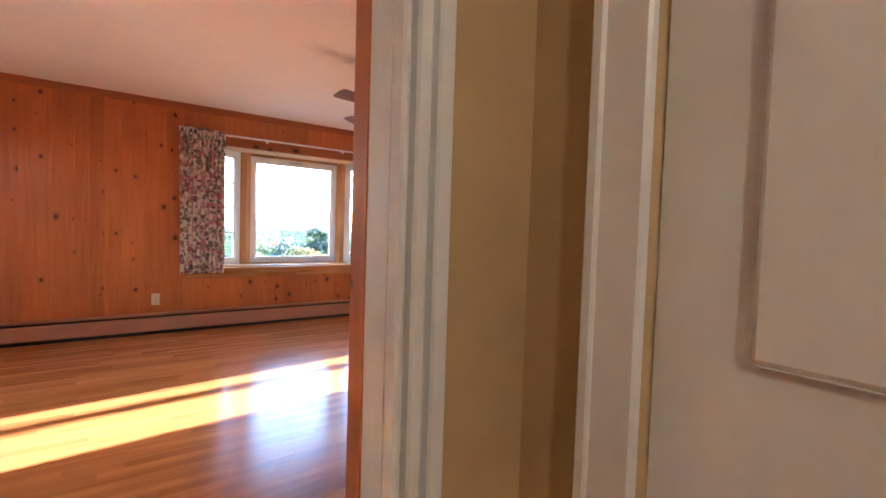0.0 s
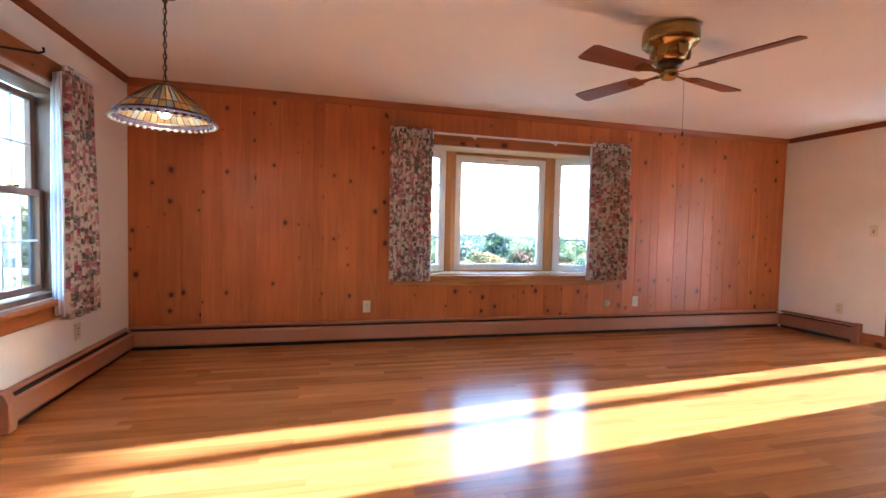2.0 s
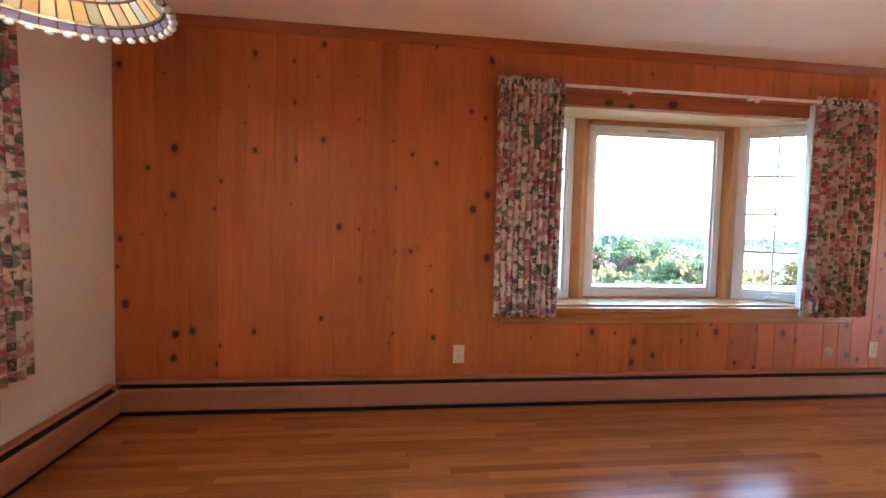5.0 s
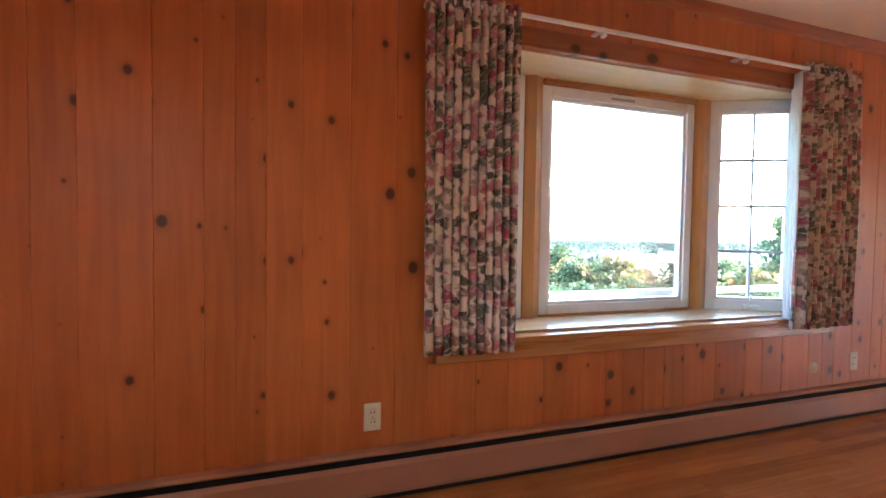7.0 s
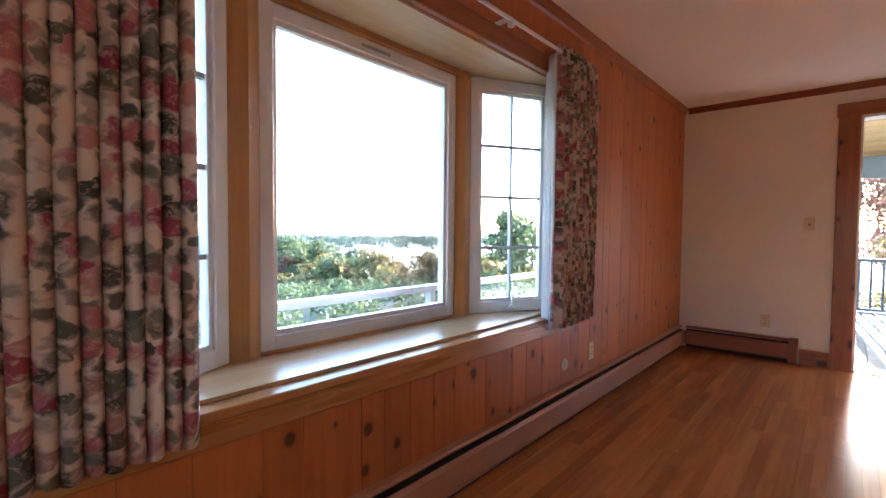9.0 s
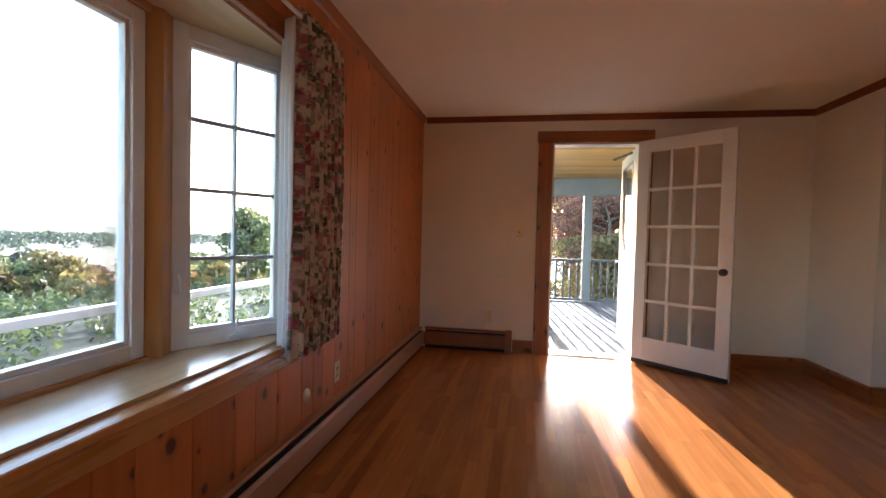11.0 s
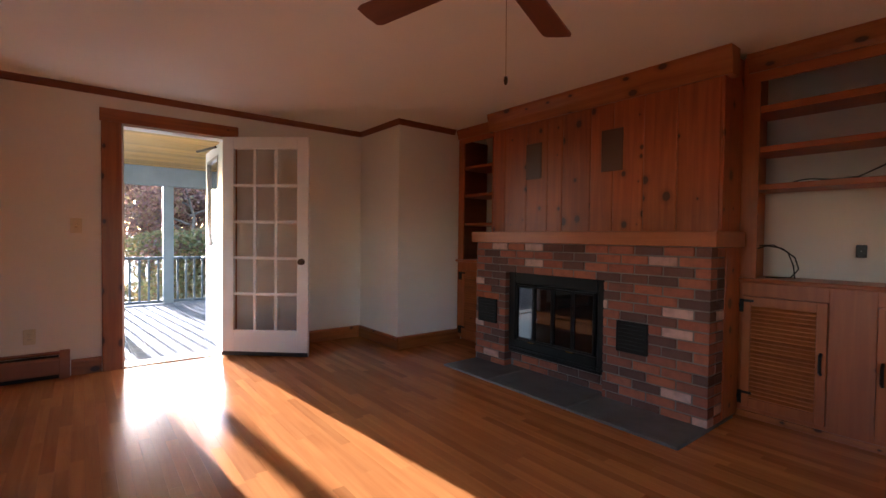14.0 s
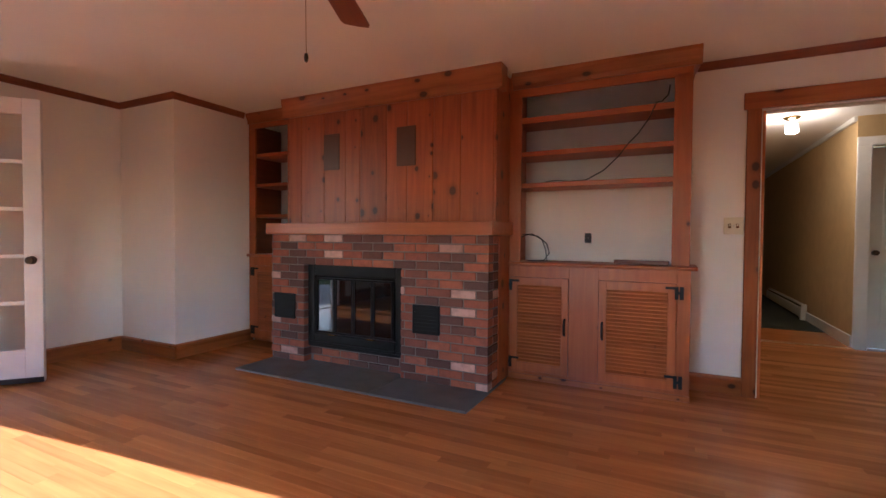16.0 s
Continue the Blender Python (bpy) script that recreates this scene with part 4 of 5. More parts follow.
white_casing("hall_crown", ((HW, HW + 0.03, -6.2, HC, CE - 0.05, CE),), "white crown moulding of the back hall")


def panel_door(name, at, turn, w, h, label, knob_x=0.06):
    d = thing(name, at, label, "door", kind="structure")
    d.rotation_euler = (0, 0, radians(turn))
    part("leaf", boxes((0, w, 0, 0.035, 0, h), bev=0.002), M_WHITE, d)
    for z0, z1 in ((0.22, 0.82), (0.98, h - 0.14)):
        for x0, x1 in ((0.11, w / 2 - 0.05), (w / 2 + 0.05, w - 0.11)):
            part("panel", prism([(x0, z0), (x1, z0), (x1, z1), (x0, z1)], "Y", -0.012, 0.0, bev=0.008), M_WHITE, d)
    part("door_knob", lathe([(0, 0.06), (0.024, 0.05), (0.026, 0.035), (0.01, 0.015), (0.026, 0.004), (0.026, 0)], 16), M_BRONZE, d, "dark door knob", smooth=True).matrix_basis = pose(knob_x, 0, 0.95, 90, 0, 0)
    return d


panel_door("door_3", (HE + 0.03, 0.775, 0.0), -90, 0.79, 2.02, "closed white panelled door of the hall closet", 0.73)
panel_door("door_4", (HW - 0.115, HC - 0.06, 0.0), 180, 0.77, 1.99, "white panelled door in the hall")
heater("baseboard_heater", "Y", HW, 1, -5.2, -2.82, M_HEATW, "white enamelled baseboard heater in the back hall", ((-2.82, -2.75),))
hl = thing("ceiling_light", (0.40, -0.88, CE), "small lit ceiling light with a ribbed glass shade and brass base", "ceiling light")
part("base", lathe([(0, 0), (0.075, 0), (0.075, -0.012), (0.05, -0.025), (0.02, -0.03), (0.02, -0.06), (0.0, -0.06)], 24), M_BRASS, hl, smooth=True)
part("shade", lathe([(0.03, -0.06), (0.05, -0.075), (0.055, -0.11), (0.052, -0.155), (0.045, -0.16), (0.0, -0.15)], 12), M_HALLBULB, hl, "glowing ribbed glass shade")
lamp = new("hall_lamp_light", bpy.data.lights.new("hall_lamp_light", "POINT"))
lamp.data.energy, lamp.data.color, lamp.data.shadow_soft_size = 0.5, (1.0, 0.75, 0.45), 0.06
lamp.location = (0.40, -0.88, CE - 0.22)

# ---------- fireplace ----------
FX0, FX1, FY, FH = 2.575, 4.605, 1.866, 1.09
OX0, OX1, OZ = 3.275, 4.228, 0.84
OY = FY - 0.085
fire = thing("fireplace", (0, 0, 0), "brick fireplace with a pine mantel, panelled breast and black insert", "fireplace")
for x0, x1, y1, z0, z1 in ((FX0 + 0.006, OX0 - 0.004, FY - 0.006, 0.0, FH), (OX1 + 0.004, FX1 - 0.006, FY - 0.006, 0.0, FH), (OX0 - 0.004, OX1 + 0.004, FY - 0.006, OZ + 0.004, FH), (OX0 - 0.004, OX1 + 0.004, OY - 0.006, 0.0, 0.141)):
    part("mortar_bed", boxes((x0, x1, YS, y1, z0, z1)), M_MORTAR, fire, "grey mortar between the bricks")
BW, JO = 0.183, 0.0095
COURSES = 17
step = FH / COURSES
rb = random.Random(4)


def brick_mesh(w, d, h):
    key = ("brick", round(w, 3), round(d, 3))
    if key not in MESHES:
        MESHES[key] = finish(boxes((0, w, -d, 0, 0, h), bev=0.003), "brick", M_BRICK)
    return MESHES[key]


bh = step - JO
for c in range(COURSES):
    z = c * step + JO * 0.5
    x = FX0 - (0 if c % 2 else (BW + JO) * 0.5)
    while x < FX1 - 0.01:
        a, b = max(x, FX0), min(x + BW, FX1)
        spans = [(a, b, FY)]
        if z + bh * 0.5 < OZ:
            spans = []
            if a < OX0:
                spans.append((a, min(b, OX0), FY))
            if b > OX1:
                spans.append((max(a, OX1), b, FY))
            if z + bh < 0.15 and min(b, OX1) - max(a, OX0) > 0.02:
                spans.append((max(a, OX0), min(b, OX1), OY))
        for p, q, fy in spans:
            if q - p > 0.02:
                piece("brick", brick_mesh(q - p, 0.09, bh), (p, fy + rb.uniform(-0.002, 0.002), z), fire)
        x += BW + JO
    # returns on the right-hand side
    yy = FY - 0.102 if c % 2 else FY - 0.092
    while yy > 1.69:
        l = min(BW, yy - 1.665)
        m = brick_mesh(0.09, l, bh)
        piece("brick", m, (FX0 - 0.001, yy, z), fire)
        piece("brick", m, (FX1 - 0.089, yy, z), fire)
        yy -= BW + JO
part("mantel", boxes((FX0 - 0.035, FX1 + 0.035, 1.45, FY + 0.03, FH, FH + 0.095), bev=0.006, seg=2), M_CABX, fire, "thick stained pine mantel beam")
part("end_board", boxes((FX0 - 0.003, FX0 + 0.03, 1.43, 1.660, 0.015, FH - 0.002), bev=0.003), M_PANEL, fire, "stained pine board beside the bricks")
PY = 1.70
breast = part("breast_backing", boxes((FX0 + 0.03, FX1 - 0.04, YS, PY - 0.014, FH + 0.095, CE)), M_PANEL, fire, "pine chimney breast")
rp = random.Random(12)
x = FX0 + 0.03
while x < FX1 - 0.05:
    w = rp.choice((0.15, 0.19, 0.23, 0.26))
    if x + w > FX1 - 0.12:
        w = FX1 - 0.04 - x
    piece("plank", plank_mesh("breast", w, 2.14 - FH - 0.095, 0.014, 0.007, "Z", M_PANEL), (x + w, PY, FH + 0.095), breast).rotation_euler = (0, 0, math.pi)
    x += w
part("side_board", boxes((FX0 + 0.012, FX0 + 0.03, 1.4, PY, FH + 0.095, CE - 0.01), bev=0.003), M_PANEL, fire)
part("side_board", boxes((FX1 - 0.04, FX1 - 0.022, 1.4, PY, FH + 0.095, CE - 0.01), bev=0.003), M_PANEL, fire)
cr = bmesh.new()
prism([(PY - 0.1, 2.13), (PY + 0.012, 2.13), (PY + 0.015, 2.20), (PY + 0.02, 2.22), (PY + 0.035, 2.275), (PY + 0.035, CE), (PY - 0.1, CE)], "X", FX0 - 0.03, FX1 + 0.02, cr)
part("crown", cr, M_TRIMX, fire, "stained pine crown moulding of the chimney breast")
for x0, x1, z0, z1 in ((3.985, 4.155, 1.64, 1.945), (3.243, 3.418, 1.63, 1.938)):
    gr = part("air_grille", boxes((x0, x1, PY, PY + 0.008, z0, z1), bev=0.003), M_GRILLE, fire, "brown painted metal air grille")
    for i in range(1, 24):
        z = z0 + (z1 - z0) * i / 24
        part("slat", boxes((x0 + 0.012, x1 - 0.012, PY + 0.008, PY + 0.011, z - 0.003, z + 0.003)), M_GRILLE, gr)
for x0, x1, z0, z1 in ((4.325, 4.56, 0.37, 0.585), (2.945, 3.168, 0.365, 0.575)):
    dp = part("air_inlet", boxes((x0, x1, FY - 0.01, FY + 0.012, z0, z1), bev=0.004), M_IRON, fire, "black iron air inlet set in the bricks")
    for i in range(1, 8):
        z = z0 + (z1 - z0) * i / 8
        part("slat", boxes((x0 + 0.02, x1 - 0.02, FY + 0.012, FY + 0.016, z - 0.004, z + 0.004)), M_IRON, dp)
ins = part("insert", boxes((OX0, OX1, OY - 0.4, OY + 0.01, 0.145, OZ)), M_IRON, fire, "black cast fireplace insert with glass doors")
part("frame", boxes((OX0, OX0 + 0.075, OY, OY + 0.04, 0.145, OZ), (OX1 - 0.075, OX1, OY, OY + 0.04, 0.145, OZ), (OX0 + 0.075, OX1 - 0.075, OY, OY + 0.04, OZ - 0.095, OZ), (OX0 + 0.075, OX1 - 0.075, OY, OY + 0.045, 0.145, 0.26), bev=0.006), M_IRON, ins)
part("lower_louvre", boxes((OX0 + 0.03, OX1 - 0.03, OY + 0.045, OY + 0.06, 0.152, 0.172), (OX0 + 0.03, OX1 - 0.03, OY + 0.045, OY + 0.052, 0.19, 0.20), bev=0.003), M_IRON, ins)
gx = OX0 + 0.095
gw = (OX1 - OX0 - 0.19) / 4
for i in range(4):
    a, b = gx + i * gw, gx + (i + 1) * gw
    part("door_frame", boxes((a, a + 0.014, OY + 0.02, OY + 0.05, 0.27, 0.73), (b - 0.014, b, OY + 0.02, OY + 0.05, 0.27, 0.73), (a + 0.014, b - 0.014, OY + 0.02, OY + 0.05, 0.27, 0.285), (a + 0.014, b - 0.014, OY + 0.02, OY + 0.05, 0.715, 0.73), bev=0.003), M_IRON, ins)
    part("glass_door", boxes((a + 0.014, b - 0.014, OY + 0.03, OY + 0.035, 0.285, 0.715)), M_FIREGLASS, ins, "dark mirror-like glass door")
for i in (1, 3):
    part("door_handle", tube([(gx + i * gw - 0.03, OY + 0.05, 0.262), (gx + i * gw - 0.03, OY + 0.075, 0.266), (gx + i * gw + 0.03, OY + 0.075, 0.266), (gx + i * gw + 0.03, OY + 0.05, 0.262)], 0.005), M_BRASS, ins)
for x0, x1 in ((2.565, 3.285), (3.29, 4.04), (4.045, 4.585)):
    part("hearth_slab", boxes((x0, x1, 1.50, 2.262, -0.012, 0.014), bev=0.004), M_SLATE, fire, "dark grey slate hearth slab")


# ---------- built-in shelves ----------
def hinge(x, z, side, y, parent):
    arm = sorted((x + side * 0.004, x + side * 0.066))
    leaf = x - side * 0.030
    bm = boxes((x - 0.011, x + 0.011, y, y + 0.005, z - 0.042, z + 0.042), (arm[0], arm[1], y, y + 0.004, z + 0.024, z + 0.040), (leaf - 0.012, leaf + 0.012, y, y + 0.004, z - 0.042, z + 0.042), (min(x, leaf), max(x, leaf), y, y + 0.004, z - 0.010, z + 0.010))
    return part("hinge", bm, M_WROUGHT, parent, "black wrought-iron hinge")


def louvre_door(parent, x0, x1, z0, z1, y, handle_x, hinge_x, side):
    d = part("cabinet_door", boxes((x0, x0 + 0.05, y, y + 0.02, z0, z1), (x1 - 0.05, x1, y, y + 0.02, z0, z1), (x0 + 0.05, x1 - 0.05, y, y + 0.02, z0, z0 + 0.06), (x0 + 0.05, x1 - 0.05, y, y + 0.02, z1 - 0.06, z1), bev=0.002), M_CAB, parent, "louvred pine cabinet door")
    n = int((z1 - z0 - 0.12) / 0.025)
    for i in range(n):
        z = z0 + 0.06 + (z1 - z0 - 0.12) * (i + 0.5) / n
        part("louvre", prism([(y - 0.004, z + 0.0145), (y + 0.000, z + 0.0145), (y + 0.0195, z - 0.004), (y + 0.0195, z - 0.011), (y + 0.011, z - 0.011)], "X", x0 + 0.051, x1 - 0.051), M_CABX, d)
    part("door_back", boxes((x0 + 0.05, x1 - 0.05, y - 0.012, y - 0.008, z0 + 0.05, z1 - 0.05)), M_CAB, d)
    zc = (z0 + z1) / 2
    part("handle", tube([(handle_x, y + 0.02, zc - 0.06), (handle_x, y + 0.04, zc - 0.045), (handle_x, y + 0.045, zc), (handle_x, y + 0.04, zc + 0.045), (handle_x, y + 0.02, zc + 0.06)], 0.0085), M_WROUGHT, d, "black wrought-iron pull handle")
    for z in (z0 + 0.06, z1 - 0.06):
        hinge(hinge_x, z, side, y + 0.0205, d)


CY = 1.415
unit = thing("bookcase", (0, 0, 0), "built-in pine bookcase over a louvred cupboard, shelves empty", "bookcase", "built-in bookcases")
UX0, UX1 = 1.345, 2.584
part("cupboard_body", boxes((UX0, UX1, YS + 0.002, CY - 0.02, 0.05, 0.865), (UX0 + 0.03, UX1, YS + 0.002, CY - 0.05, -0.0, 0.05)), M_CAB, unit)
part("face_frame", boxes((UX0, 1.425, CY - 0.02, CY, 0.04, 0.865), (1.918, 2.122, CY - 0.02, CY, 0.04, 0.865), (2.602 - 0.042, UX1, CY - 0.02, CY, 0.04, 0.865), (1.425, 1.918, CY - 0.02, CY, 0.78, 0.865), (2.122, 2.56, CY - 0.02, CY, 0.78, 0.865), (1.425, 1.918, CY - 0.02, CY, 0.04, 0.066), (2.122, 2.56, CY - 0.02, CY, 0.04, 0.066), bev=0.0015), M_CAB, unit)
part("toe_board", boxes((UX0 - 0.004, UX1, CY - 0.01, CY + 0.008, -0.0, 0.04), bev=0.003), M_TRIMX, unit)
louvre_door(unit, 2.125, 2.557, 0.069, 0.777, CY - 0.004, 2.15, 2.557, -1)
louvre_door(unit, 1.428, 1.915, 0.069, 0.777, CY - 0.004, 1.89, 1.428, 1)
part("worktop", prism([(YS + 0.002, 0.865), (CY + 0.022, 0.865), (CY + 0.032, 0.875), (CY + 0.032, 0.885), (CY + 0.024, 0.893), (YS + 0.002, 0.893)], "X", UX0 - 0.035, UX1), M_CABX, unit, "pine counter board with a moulded edge")
part("upright", boxes((UX0 + 0.01, UX0 + 0.118, CY - 0.022, CY, 0.893, 2.15), bev=0.002), M_CAB, unit)
part("upright", boxes((2.49, UX1, CY - 0.022, CY, 0.893, 2.15), bev=0.002), M_CAB, unit)
part("side_panel", boxes((UX0 + 0.01, UX0 + 0.03, YS + 0.002, CY - 0.022, 0.893, CE - 0.01)), M_CAB, unit)
part("side_panel", boxes((2.545, UX1, YS + 0.002, CY - 0.022, 0.893, CE - 0.01)), M_CAB, unit)
part("header", boxes((UX0 + 0.01, UX1, CY - 0.022, CY, 2.13, CE - 0.004), bev=0.002), M_CABX, unit)
part("crown", prism([(CY, 2.19), (CY + 0.014, 2.19), (CY + 0.02, 2.22), (CY + 0.06, 2.275), (CY + 0.06, CE), (CY, CE)], "X", UX0 - 0.04, UX1 - 0.03), M_TRIMX, unit)
part("crown_return", prism([(UX0 + 0.009, 2.19), (UX0 - 0.004, 2.19), (UX0 - 0.01, 2.22), (UX0 - 0.04, 2.275), (UX0 - 0.04, CE), (UX0 + 0.009, CE)], "Y", YS + 0.025, CY + 0.0), M_TRIMY, unit)
for z0, z1 in ((1.942, 1.977), (1.688, 1.725), (1.452, 1.488)):
    part("shelf", boxes((UX0 + 0.03, 2.545, YS + 0.004, CY - 0.024, z0, z1), bev=0.003), M_CABX, unit)
part("shelf_edge", boxes((UX0 + 0.118, 2.49, CY - 0.022, CY - 0.008, 1.932, 1.977), bev=0.002), M_CABX, unit)

left = thing("bookcase", (0, 0, 0), "narrow built-in pine bookcase over a louvred cupboard, shelves empty", "bookcase", "built-in bookcases")
LX0, LX1, LYF = FX1 - 0.02, JX, 1.50
part("cupboard_body", boxes((LX0, LX1 - 0.002, YS + 0.002, LYF - 0.02, 0.05, 0.865), (LX0, LX1 - 0.002, YS + 0.002, LYF - 0.06, 0.0, 0.05)), M_CAB, left)
part("face_frame", boxes((LX1 - 0.08, LX1 - 0.002, LYF - 0.02, LYF, 0.04, 0.865), (LX0 + 0.04, LX0 + 0.09, LYF - 0.02, LYF, 0.04, 0.865), (LX0 + 0.09, LX1 - 0.08, LYF - 0.02, LYF, 0.78, 0.865), (LX0 + 0.09, LX1 - 0.08, LYF - 0.02, LYF, 0.04, 0.066), bev=0.0015), M_CAB, left)
louvre_door(left, LX0 + 0.093, LX1 - 0.083, 0.069, 0.777, LYF - 0.004, LX0 + 0.12, LX1 - 0.083, -1)
part("worktop", prism([(YS + 0.002, 0.865), (LYF + 0.022, 0.865), (LYF + 0.032, 0.875), (LYF + 0.032, 0.885), (LYF + 0.024, 0.893), (YS + 0.002, 0.893)], "X", LX0 + 0.02, LX1 - 0.002), M_CABX, left)
part("upright", boxes((LX1 - 0.09, LX1 - 0.002, LYF - 0.022, LYF, 0.893, 2.15), bev=0.002), M_CAB, left)
# darker brown than the other pine of this unit
part("side_panel", boxes((LX1 - 0.025, LX1 - 0.003, YS + 0.002, LYF - 0.022, 0.893, 2.2)), M_CROWNY, left, "dark brown side of the shelves")
part("back_panel", boxes((LX0 + 0.02, LX1 - 0.12, YS + 0.002, YS + 0.012, 0.893, 2.2)), M_WALL, left, "white painted back of the shelves")
part("header", boxes((LX0 + 0.03, LX1 - 0.002, LYF - 0.022, LYF, 2.15, CE - 0.004), bev=0.002), M_CABX, left)
part("crown", prism([(LYF, 2.20), (LYF + 0.012, 2.20), (LYF + 0.018, 2.23), (LYF + 0.04, 2.28), (LYF + 0.04, CE), (LYF, CE)], "X", LX0 + 0.03, LX1 - 0.002), M_TRIMX, left)
for z0, z1 in ((1.87, 1.90), (1.57, 1.60), (1.26, 1.29)):
    part("shelf", boxes((LX0 + 0.03, LX1 - 0.026, YS + 0.014, LYF - 0.024, z0, z1), bev=0.003), M_CABX, left)

board = solid("loose_board", boxes((0, 0.36, 0, 0.06, 0, 0.026), bev=0.003), M_CROWNX, "loose offcut of stained pine board lying on the counter", "board", kind="object")
board.matrix_world = pose(1.47, 1.27, 0.8935, 0, 0, -8)
cable = thing("cable", (0, 0, 0), "thin black coaxial cable draped over the shelves", "cable")
part("wire", tube([(1.49, 1.13, 2.170), (1.50, 1.14, 2.100), (1.54, 1.20, 2.042), (1.57, CY - 0.004, 1.982), (1.61, CY + 0.004, 1.882), (1.68, CY + 0.002, 1.782), (1.74, CY - 0.0, 1.722), (1.80, CY - 0.0, 1.642), (1.90, CY - 0.02, 1.552), (2.02, CY - 0.04, 1.494), (2.14, CY - 0.07, 1.492), (2.19, CY - 0.10, 1.500), (2.25, CY - 0.12, 1.510), (2.30, CY - 0.10, 1.504), (2.33, CY - 0.08, 1.494)], 0.0045, 6), M_CABLE, cable, smooth=True)
cable2 = thing("cable", (0, 0, 0), "black cable loop standing up from the counter", "cable")
part("wire", tube([(2.52, 1.30, 1.08), (2.46, 1.31, 1.10), (2.38, 1.32, 1.085), (2.31, 1.33, 1.03), (2.29, 1.33, 0.96), (2.33, 1.33, 0.905), (2.40, 1.33, 0.90), (2.46, 1.33, 0.90)], 0.0045, 6), M_CABLE, cable2, smooth=True)
part("wire", tube([(2.52, 1.26, 1.10), (2.44, 1.27, 1.105), (2.36, 1.28, 1.06), (2.33, 1.28, 0.98), (2.32, 1.28, 0.898)], 0.004, 6), M_CABLE, cable2, smooth=True)


# ---------- sockets and switches ----------
def plate(name, at, turn, w, h, label, kind_, material=M_IVORY):
    """A wall plate facing -y before it is turned."""
    p = thing(name, at, label, "socket" if "socket" in label else "switch")
    p.rotation_euler = (0, 0, radians(turn))
    part("cover_plate", boxes((-w / 2, w / 2, -0.007, 0, -h / 2, h / 2), bev=0.003), material, p)
    if kind_ == "socket":
        for z in (-0.02, 0.02):
            s = part("outlet", boxes((-0.016, 0.016, -0.010, -0.007, z - 0.014, z + 0.014), bev=0.003), material, p)
            part("slot", boxes((-0.008, -0.005, -0.0105, -0.010, z - 0.004, z + 0.006), (0.005, 0.008, -0.0105, -0.010, z - 0.004, z + 0.006)), M_DARK, s)
    else:
        n = 2 if w > 0.1 else 1
        for i in range(n):
            x = (i - (n - 1) / 2) * 0.046
            part("toggle", boxes((x - 0.005, x + 0.005, -0.02, -0.007, -0.004, 0.012), bev=0.002), M_IVORY, p)
            part("toggle_slot", boxes((x - 0.008, x + 0.008, -0.0085, -0.007, -0.014, 0.014)), M_BRASS, p)
    part("screw", lathe([(0, 0.002), (0.003, 0.0015), (0.0035, 0)], 8), M_STEEL, p).matrix_basis = pose(0, -0.007, 0, 90, 0, 0)
    return p


plate("wall_socket", (1.015, YN, 0.338), 0, 0.072, 0.116, "ivory double wall socket on the pine wall", "socket")
plate("wall_socket", (4.016, YN, 0.34), 0, 0.072, 0.116, "ivory double wall socket on the pine wall", "socket")
plate("wall_socket", (XE, 5.073, 0.335), -90, 0.072, 0.116, "ivory double wall socket on the white wall", "socket")
plate("wall_socket", (XW, 4.933, 0.348), 90, 0.072, 0.116, "ivory double wall socket below the side window", "socket")
plate("light_switch", (XE, 4.792, 1.187), -90, 0.072, 0.116, "ivory light switch beside the porch door", "switch")
plate("light_switch", (1.085, YS, 1.165), 180, 0.116, 0.116, "ivory double light switch beside the hall doorway", "switch")
plate("wall_socket", (2.045, YS, 1.075), 180, 0.05, 0.075, "small black wall socket inside the bookcase", "socket", M_DARKPL)
plate("wall_socket", (XE, 3.22, 0.335), -90, 0.072, 0.116, "ivory double wall socket behind the open door", "socket")
jack = thing("phone_jack", (3.657, YN, 0.325), "round ivory telephone jack on the pine wall", "wall jack")
jb = lathe([(0, 0.014), (0.012, 0.014), (0.016, 0.010), (0.032, 0.008), (0.037, 0.0)], 24)
bmesh.ops.rotate(jb, verts=jb.verts, cent=(0, 0, 0), matrix=Matrix.Rotation(radians(90), 3, "X"))
part("cover_plate", jb, M_IVORY, jack, smooth=True)

# ---------- pendant lamp ----------
PX, PY_, PZ = -0.205, 4.065, 1.805
pend = thing("pendant_lamp", (PX, PY_, CE), "leaded stained-glass pendant lamp on a chain, lit", "pendant lamp")
part("canopy", lathe([(0, 0), (0.065, 0), (0.066, -0.012), (0.05, -0.03), (0.015, -0.042), (0.012, -0.06), (0, -0.06)], 24), M_BRONZE, pend, smooth=True)
ch = bmesh.new()
zc, k = -0.06, 0
while zc > PZ - CE + 0.05:
    pts = []
    for i in range(9):
        a = 2 * math.pi * i / 8
        q = (0.009 * math.cos(a), 0.018 * math.sin(a))
        pts.append((q[0], 0, zc - 0.014 + q[1]) if k % 2 else (0, q[0], zc - 0.014 + q[1]))
    tube(pts, 0.0026, 5, ch)
    zc -= 0.029
    k += 1
part("chain", ch, M_BRONZE, pend)
part("cord", tube([(0.004, 0.003, -0.05), (-0.004, 0.004, -0.2), (0.004, -0.004, -0.35), (0, 0, PZ - CE + 0.02)], 0.003), M_CABLE, pend)
part("cap", lathe([(0.0, PZ - CE + 0.03), (0.008, PZ - CE + 0.028), (0.012, PZ - CE + 0.016), (0.045, PZ - CE + 0.012), (0.064, PZ - CE + 0.002), (0.066, PZ - CE - 0.005), (0.0, PZ - CE)], 24), M_BRONZE, pend, smooth=True)
SEG = 40
